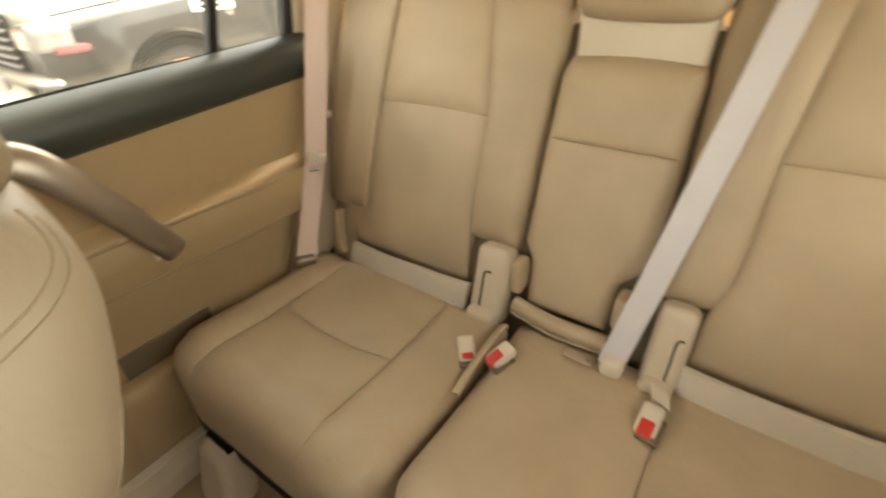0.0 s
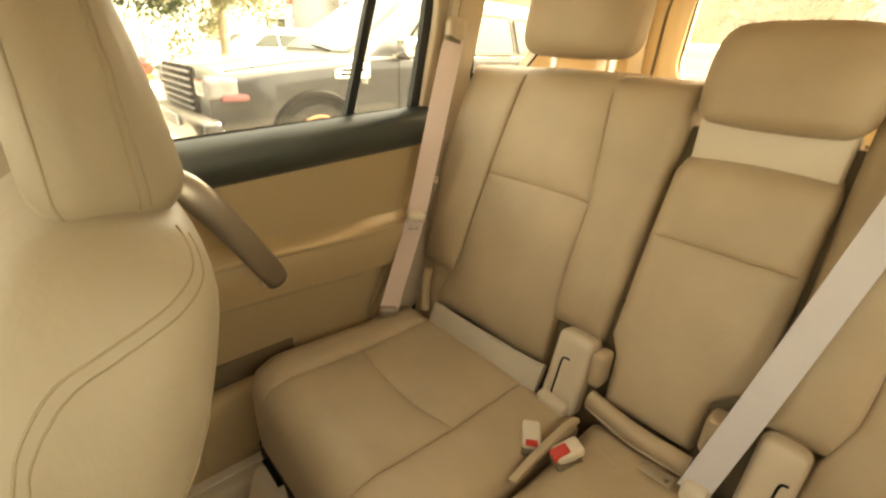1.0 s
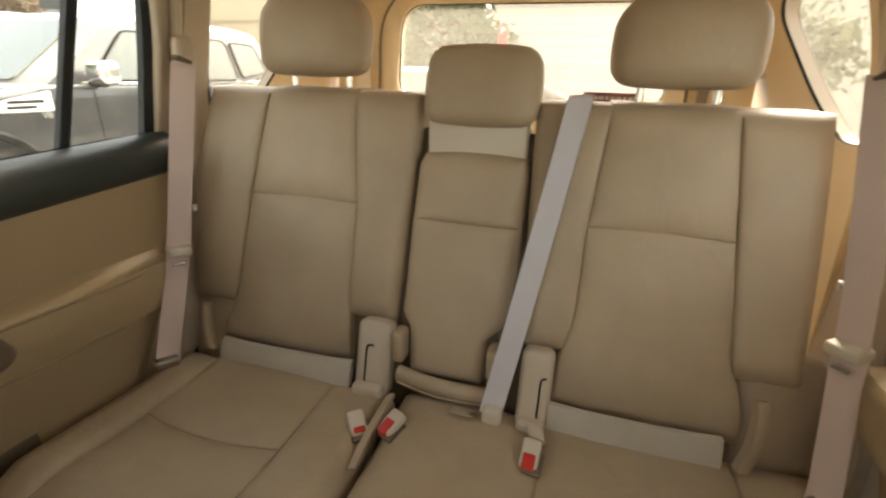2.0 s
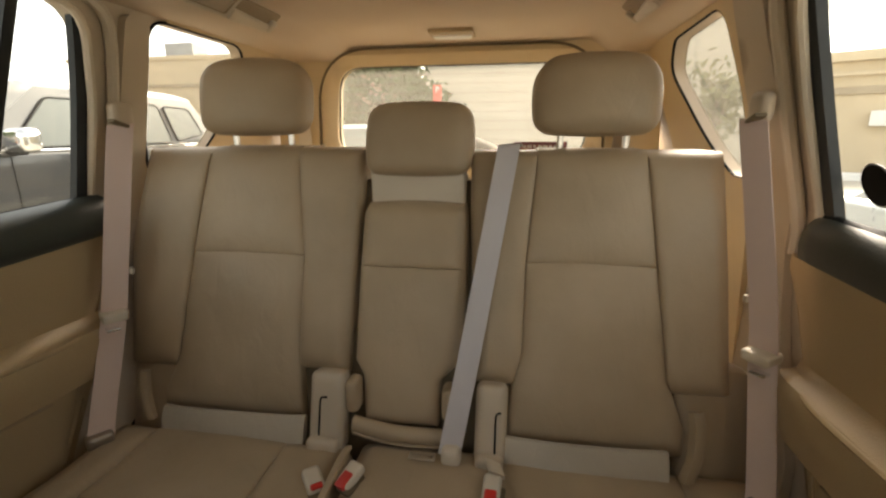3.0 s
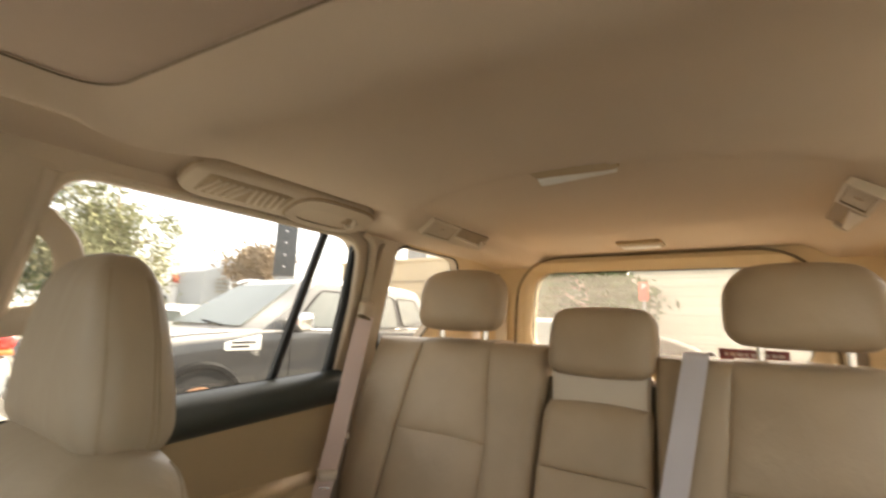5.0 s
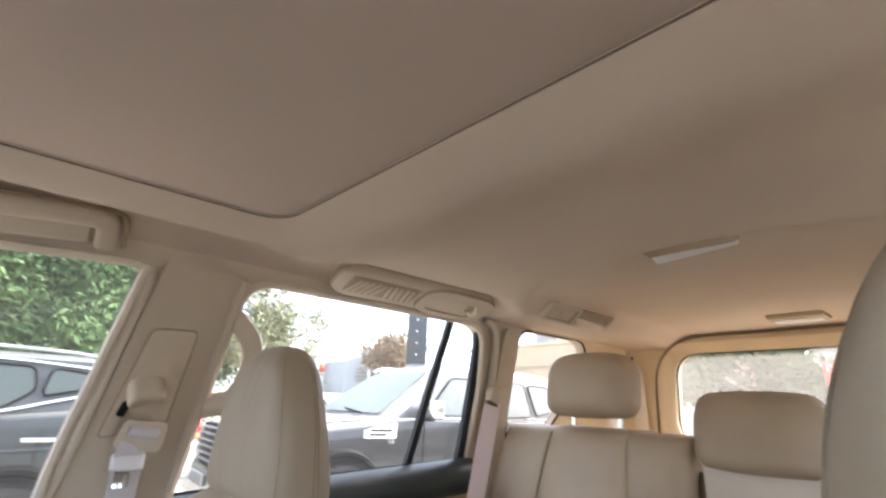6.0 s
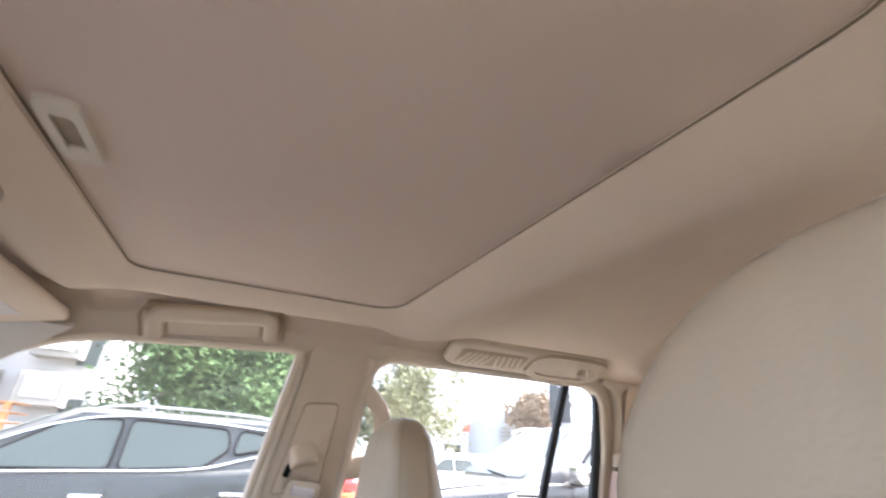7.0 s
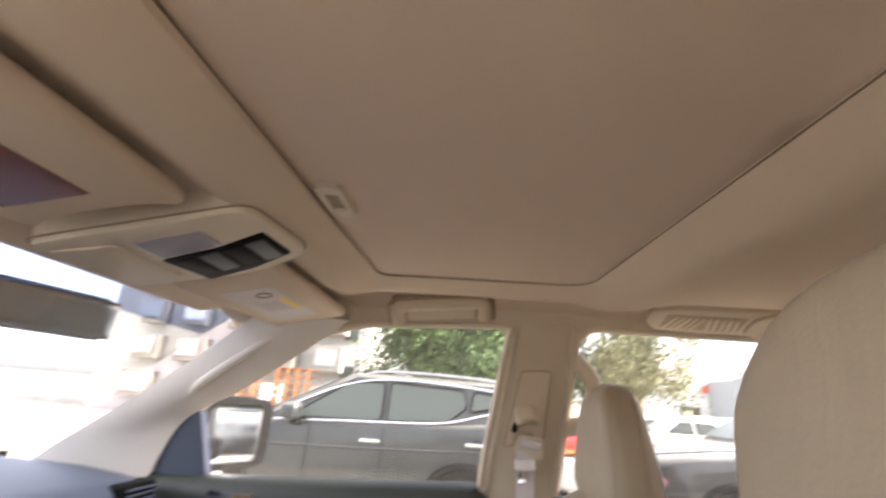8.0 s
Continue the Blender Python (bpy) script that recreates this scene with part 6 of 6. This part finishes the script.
def hatch_bits(d, Y, cab, cx, hw, x0):
    g = part("grille", pad((cx, Y(-0.005), GZ + 0.66), (0.80, 0.05, 0.13), 0.02, 6), BLACK, d, "black grille")
    for k in range(3):
        part("slat", box((cx, Y(-0.034), GZ + 0.62 + 0.04 * k), (0.76, 0.012, 0.010), 0.003), CHROME, g)
    part("lower_intake", pad((cx, Y(-0.01), GZ + 0.42), (1.10, 0.06, 0.14), 0.02, 6), BLACK, d)
    part("number_plate", box((cx, Y(-0.045), GZ + 0.53), (0.46, 0.012, 0.10), 0.004), LABELG, d)
    for s in (-1, 1):
        lamp = part("headlight", pad((cx + s * 0.62, Y(0.05), GZ + 0.72), (0.34, 0.16, 0.15), 0.05, 8, m=Matrix.Rotation(radians(s * 14), 4, "Z")), SMOKE, d, "grey headlight")
        part("reflector", pad((cx + s * 0.60, Y(-0.028), GZ + 0.72), (0.12, 0.02, 0.08), 0.009, 5), CHROME, lamp)
        part("fog_lamp", pad((cx + s * 0.68, Y(0.0), GZ + 0.42), (0.14, 0.08, 0.09), 0.03, 6), BLACK, d)
        part("door_mirror", pad((cx + s * (hw + 0.09), Y(1.45), GZ + 1.06), (0.18, 0.12, 0.12), 0.04, 8), PAINT_W, d)
    part("bonnet_gap", tube(spline([(cx - 0.70, Y(0.10), GZ + 0.80), (cx, Y(0.03), GZ + 0.79), (cx + 0.70, Y(0.10), GZ + 0.80)], 6), 0.006, 6), BLACK, d)


white_car = vehicle("white_hatchback", "white hatchback parked behind", -2.2, 6.2, 4.2, 1.75, 1, PAINT_W, PAINT_W,
                    [(0, 0.7), (0.15, 0.82), (0.8, 0.95), (1.2, 1.0), (3.9, 1.05), (4.2, 0.9)], 1.0, 1.5, 1.1, 1.8, 3.7, 4.1, (0.8, 3.4), 0.32,
                    [[(1.5, 1.03), (2.4, 1.03), (2.38, 1.42), (2.0, 1.40)], [(2.5, 1.03), (3.3, 1.05), (3.2, 1.40), (2.48, 1.42)]], ALLOY, hatch_bits)
for x, y, p, lab in ((-17.0, 4.2, PAINT_W, "white car parked far across the lot"), (-19.5, 6.5, PAINT_W, "white car parked far across the lot"), (-22, 10.4, PAINT_S, "silver car parked far across the lot"), (-24, 5.5, PAINT_W, "white car parked far across the lot")):
    vehicle("far_car", lab, x, y, 4.3, 1.75, 1, p, p,
            [(0, 0.7), (0.15, 0.82), (0.8, 0.95), (1.2, 1.0), (3.9, 1.05), (4.2, 0.9)], 1.0, 1.5, 1.1, 1.8, 3.7, 4.1, (0.8, 3.4), 0.32,
            [[(1.5, 1.03), (2.4, 1.03), (2.38, 1.42), (2.0, 1.40)], [(2.5, 1.03), (3.3, 1.05), (3.2, 1.40), (2.48, 1.42)]], ALLOY)


def tree(x, y, h, rx, rz, n, leaf, label, seed, size=0.16, trunk=0.16, gap=0.35):
    rnd = random.Random(seed)
    d = thing("tree", (x, y, GZ), label, "tree", "trees")
    base = Vector((x, y, GZ))
    cz = h - rz * 0.9
    limbs = []
    b = tube(spline([base - Vector((0, 0, 0.1)), base + Vector((0.08, 0.05, cz * 0.5)), base + Vector((-0.05, 0.1, cz))], 5), [trunk * (1 - 0.05 * k) for k in range(11)], 9)
    for k in range(11):
        a, e = rnd.uniform(0, 6.28), rnd.uniform(-0.5, 1.3)
        q = base + Vector((rx * 0.8 * math.cos(a) * math.cos(e), rx * 0.8 * math.sin(a) * math.cos(e), cz + rz * 0.85 * math.sin(e) - rz * 0.2))
        s0 = base + Vector((0, 0, cz * rnd.uniform(0.45, 0.95)))
        mid = s0.lerp(q, 0.5) + Vector((rnd.uniform(-0.3, 0.3), rnd.uniform(-0.3, 0.3), 0.2))
        b = tube(spline([s0, mid, q], 4), [trunk * 0.45 * (1 - 0.09 * j) for j in range(9)], 6, bm=b)
        limbs += [mid, q]
    part("trunk", b, BARK, d)
    clumps = [p + Vector((rnd.gauss(0, rx * 0.2), rnd.gauss(0, rx * 0.2), rnd.gauss(0, rz * 0.2))) for p in limbs for _ in range(3)]
    vs, fs = [], []
    for k in range(n):
        core = 0.6 if k % 4 == 0 else 1.0
        c = rnd.choice(clumps) + core * Vector((rnd.gauss(0, rx * 0.17), rnd.gauss(0, rx * 0.17), rnd.gauss(0, rz * 0.15)))
        u = Vector((rnd.gauss(0, 1), rnd.gauss(0, 1), rnd.gauss(0, 1))).normalized()
        w = u.cross(Vector((rnd.gauss(0, 1), rnd.gauss(0, 1), rnd.gauss(0, 1)))).normalized()
        s = size * rnd.uniform(0.5, 1.3) * (1.5 if core < 1 else 1.0)
        i = len(vs)
        vs += [c - u * s, c + w * s * 0.35 - u * s * 0.1, c + u * s, c - w * s * 0.35 - u * s * 0.1]
        fs.append((i, i + 1, i + 2, i + 3))
    me = bpy.data.meshes.new("crown")
    me.from_pydata([tuple(v) for v in vs], [], fs)
    me.materials.append(leaf)
    cr = new("crown", me)
    cr.parent = d
    cr.matrix_parent_inverse = d.matrix_basis.inverted()
    return d


tree(-13.2, -2.0, 6.2, 2.7, 2.9, 60000, LEAF, "dense green leafy tree behind the grey car", 3, 0.09)
tree(-14.8, 0.2, 6.0, 2.2, 2.6, 44000, LEAF, "dense green leafy tree beside the white workshop", 4, 0.09)
tree(-14.6, 3.9, 5.4, 1.9, 2.0, 15000, LEAF_DRY, "thin dusty tree with bare pale limbs", 5, 0.07)
tree(-18.2, 11.6, 4.8, 1.6, 1.5, 3000, LEAF_BROWN, "brownish half-bare tree beyond the cars", 6, 0.14)
tree(-3.8, 12.5, 4.2, 1.7, 1.6, 5000, LEAF, "dark green tree behind the rear window", 7, 0.15)
tree(-5.5, 13.2, 4.4, 1.8, 1.7, 4000, LEAF, "dark green tree behind the rear window", 8, 0.15)
tree(4.3, 9.8, 2.8, 0.8, 0.9, 650, LEAF_DRY, "pale green street bush", 9, 0.11, 0.06)


def house(name, label, c, size, m, kids=()):
    """A plain block with a parapet, windows and bands. kids: (part name, offset, size, material) on it."""
    d = thing(name, (c[0], c[1], GZ), label, "building", "buildings")
    part("wall", box((c[0], c[1], GZ + size[2] / 2), size, 0.02), m, d, smooth=False)
    part("parapet", box((c[0], c[1], GZ + size[2] + 0.06), (size[0] + 0.16, size[1] + 0.16, 0.16), 0.03), m, d, smooth=False)
    for nm, o, s, mt in kids:
        part(nm, box((c[0] + o[0], c[1] + o[1], GZ + o[2]), s, 0.01), mt, d, smooth=False)
    return d


# white workshop with a red sign, grey gabled shed, beige block
house("white_workshop", "long white workshop with a small red sign", (-40, 19, 0), (9, 12, 5.0), WHITEW,
      [("sign_panel", (4.56, -2.6, 3.8), (0.1, 1.9, 0.55), SIGNRED), ("sign_panel", (4.56, -2.1, 3.25), (0.1, 1.6, 0.4), SIGNRED)] + [("window", (4.52, -4.5 + 2.2 * k, 2.0), (0.08, 1.4, 1.0), CARGLASS) for k in range(5)])
shed = thing("gabled_shed", (-33, 20.5, GZ), "grey gabled metal shed with a balcony band", "building", "buildings")
part("wall", extrude([(-3.2, 0), (3.2, 0), (3.2, 4.1), (0.4, 5.6), (-3.2, 4.3)], 0, 6, lambda u, z, q: (-30.2 - q + u * 0.55, 18.6 + u * 0.85, GZ + z)), GREYW, shed, smooth=False)
for k in range(4):
    part("rail_band", box((-29.9, 18.8, GZ + 2.9 + 0.28 * k), (0.15, 5.5, 0.10), 0, m=Matrix.Rotation(radians(-33), 4, "Z")), BLOCK, shed, smooth=False)
house("beige_block", "beige rendered block behind the dark SUV", (-13.5, 19.0, 0), (8.5, 6.5, 4.15), SAND,
      [("band", (0, -3.28, 3.2), (8.6, 0.06, 0.12), SANDD), ("roof_unit", (0.5, -2.5, 4.5), (1.2, 0.9, 0.6), METALG)])
# apartment block with boxed balconies
apt = thing("apartment_block", (-19, -9.5, GZ), "grey apartment block stacked with boxed balconies", "building", "buildings")
part("wall", box((-22.6, -12.0, GZ + 7.5), (7, 12, 15)), APTWALL, apt, smooth=False)
rr_ = random.Random(11)
for k in range(8):
    for j in range(5):
        y, z = -15.6 + 2.05 * j, 1.2 + 1.55 * k
        bx = part("balcony_box", box((-18.85 + rr_.uniform(-0.2, 0.2), y, GZ + z), (0.9, 1.25 + rr_.uniform(-0.2, 0.2), 1.05), 0.03), BLOCK, apt, smooth=False)
        part("shutter", box((-18.36 + 0.02, y, GZ + z + 0.05), (0.06, 0.9, 0.7), 0.01), GREYW if (k + j) % 3 else WHITEW, bx, smooth=False)
for k in range(6):
    part("window", box((-19.05, -6.6, GZ + 2 + 2.2 * k), (0.1, 0.6, 1.1)), CARGLASS, apt, smooth=False)
# orange timber pallet stacks
for px_, py_ in ((-12.4, -7.6), (-12.9, -6.3)):
    st = thing("pallet_stack", (px_, py_, GZ), "orange timber pallets stacked by the block", "pallet stack", "pallets")
    for k in range(10):
        z = 0.2 + 0.2 * k
        part("deck_board", box((px_, py_, GZ + z), (1.0, 1.1, 0.03)), ORANGE, st, smooth=False)
        for o in (-0.45, -0.15, 0.15, 0.45):
            part("block", box((px_ + 0.42, py_ + o, GZ + z - 0.085), (0.12, 0.12, 0.13)), ORANGE, st, smooth=False)
# tall dark pylon sign and lamps
sg = thing("pylon_sign", (-14.3, 9.6, GZ), "tall dark pylon sign with small pale marks", "sign")
part("panel", box((-14.28, 9.6, GZ + 3.9), (0.3, 0.78, 2.1), 0.03, m=Matrix.Rotation(radians(-35), 4, "Z")), SIGNGREY, sg)
part("leg", box((-14.28, 9.6, GZ + 1.45), (0.2, 0.35, 2.9), m=Matrix.Rotation(radians(-35), 4, "Z")), METALG, sg)
for k in range(4):
    part("mark", box((-14.12, 9.47, GZ + 3.2 + 0.45 * k), (0.05, 0.06, 0.06), m=Matrix.Rotation(radians(-35), 4, "Z")), LABELW, sg)
for x, y, h, ax in ((-25.6, 14.2, 7.6, 0.9), (14.0, 19.9, 6.7, -1.0)):
    lp = thing("street_lamp", (x, y, GZ), "thin grey street lamp on a tall pole", "street lamp", "street lamps")
    part("pole", tube([(x, y, GZ), (x, y, GZ + h * 0.6), (x, y, GZ + h)], [0.10, 0.08, 0.06], 8), METALG, lp)
    part("lamp_head", pad((x + ax * 0.4, y, GZ + h + 0.02), (0.9, 0.24, 0.12), 0.05, 5), METALG, lp)

# wall of cream slats behind, with a red parking sign
shut = thing("slatted_wall", (1.5, 12.6, GZ), "cream ribbed metal wall behind the car", "building", "buildings")
part("wall", box((2.2, 12.9, GZ + 2.2), (9.5, 0.3, 4.4)), CREAM, shut, smooth=False)
for k in range(15):
    part("slat", box((2.2, 12.73, GZ + 0.35 + 0.27 * k), (9.4, 0.06, 0.268), 0.006), CREAM, shut, smooth=False)
ps = thing("parking_sign", (-1.35, 7.9, GZ), "red parking sign on a thin pole", "sign")
part("pole", tube([(-1.35, 7.9, GZ), (-1.35, 7.9, GZ + 1.95)], 0.025, 8), METALG, ps)
pn = part("panel", box((-1.35, 7.87, GZ + 2.08), (0.16, 0.02, 0.34), 0.006), SIGNRED, ps)
pc = bpy.data.curves.new("letter", "FONT")
pc.body, pc.size, pc.extrude, pc.align_x = "P", 0.15, 0.002, "CENTER"
pl = new("letter", pc)
pl.matrix_basis = Matrix.Translation((-1.35, 7.855, GZ + 2.12)) @ Matrix.Rotation(radians(90), 4, "X")
pc.materials.append(LABELW)
pl.parent = pn
pl.matrix_parent_inverse = pn.matrix_basis.inverted()

# sandy boundary building on the driver's side
mr = Matrix.Rotation(radians(-33), 4, "Z")
sw_ = thing("sandy_building", (13, 13.5, GZ), "long sandy rendered building with dark bands and air units", "building", "buildings")
for nm, o, s_, mt in [("wall", (0, 3, 1.9), (26, 5, 3.8), SAND), ("band", (0, 0.46, 2.6), (26, 0.12, 0.22), SANDD), ("parapet", (0, 0.4, 3.62), (26.2, 0.3, 0.3), SAND), ("cornice", (0, 0.42, 3.1), (26, 0.22, 0.12), SAND)] + \
        [("air_unit", (-4.5 + 2.4 * k, 0.30, 1.75 - 0.15 * (k % 2)), (0.55, 0.35, 0.45), WHITE) for k in range(4)] + [("kerb", (0, -1.5, 0.1), (26, 0.4, 0.2), WHITEW)]:
    q = mr @ Vector((o[0], o[1], 0))
    part(nm, box((10.6 + q.x, 15.2 + q.y, GZ + o[2]), s_, 0.015, m=mr), mt, sw_, smooth=False)
house("tall_sandy_house", "tall sandy house beyond the bush", (6.9, 21.5, 0), (3.6, 5, 5.0), SAND, [("band", (0, -2.53, 4.2), (3.7, 0.08, 0.2), SANDD)])
# low white wall across the lot and a far skyline ring
lw = thing("boundary_wall", (-26, 0, GZ), "low white boundary wall far across the lot", "wall")
part("wall", box((-27, 3, GZ + 0.9), (0.3, 26, 1.8)), WHITEW, lw, smooth=False)
for k in range(8):
    part("pier", box((-26.8, -8 + 3.1 * k, GZ + 1.0), (0.35, 0.35, 2.0)), SAND, lw, smooth=False)
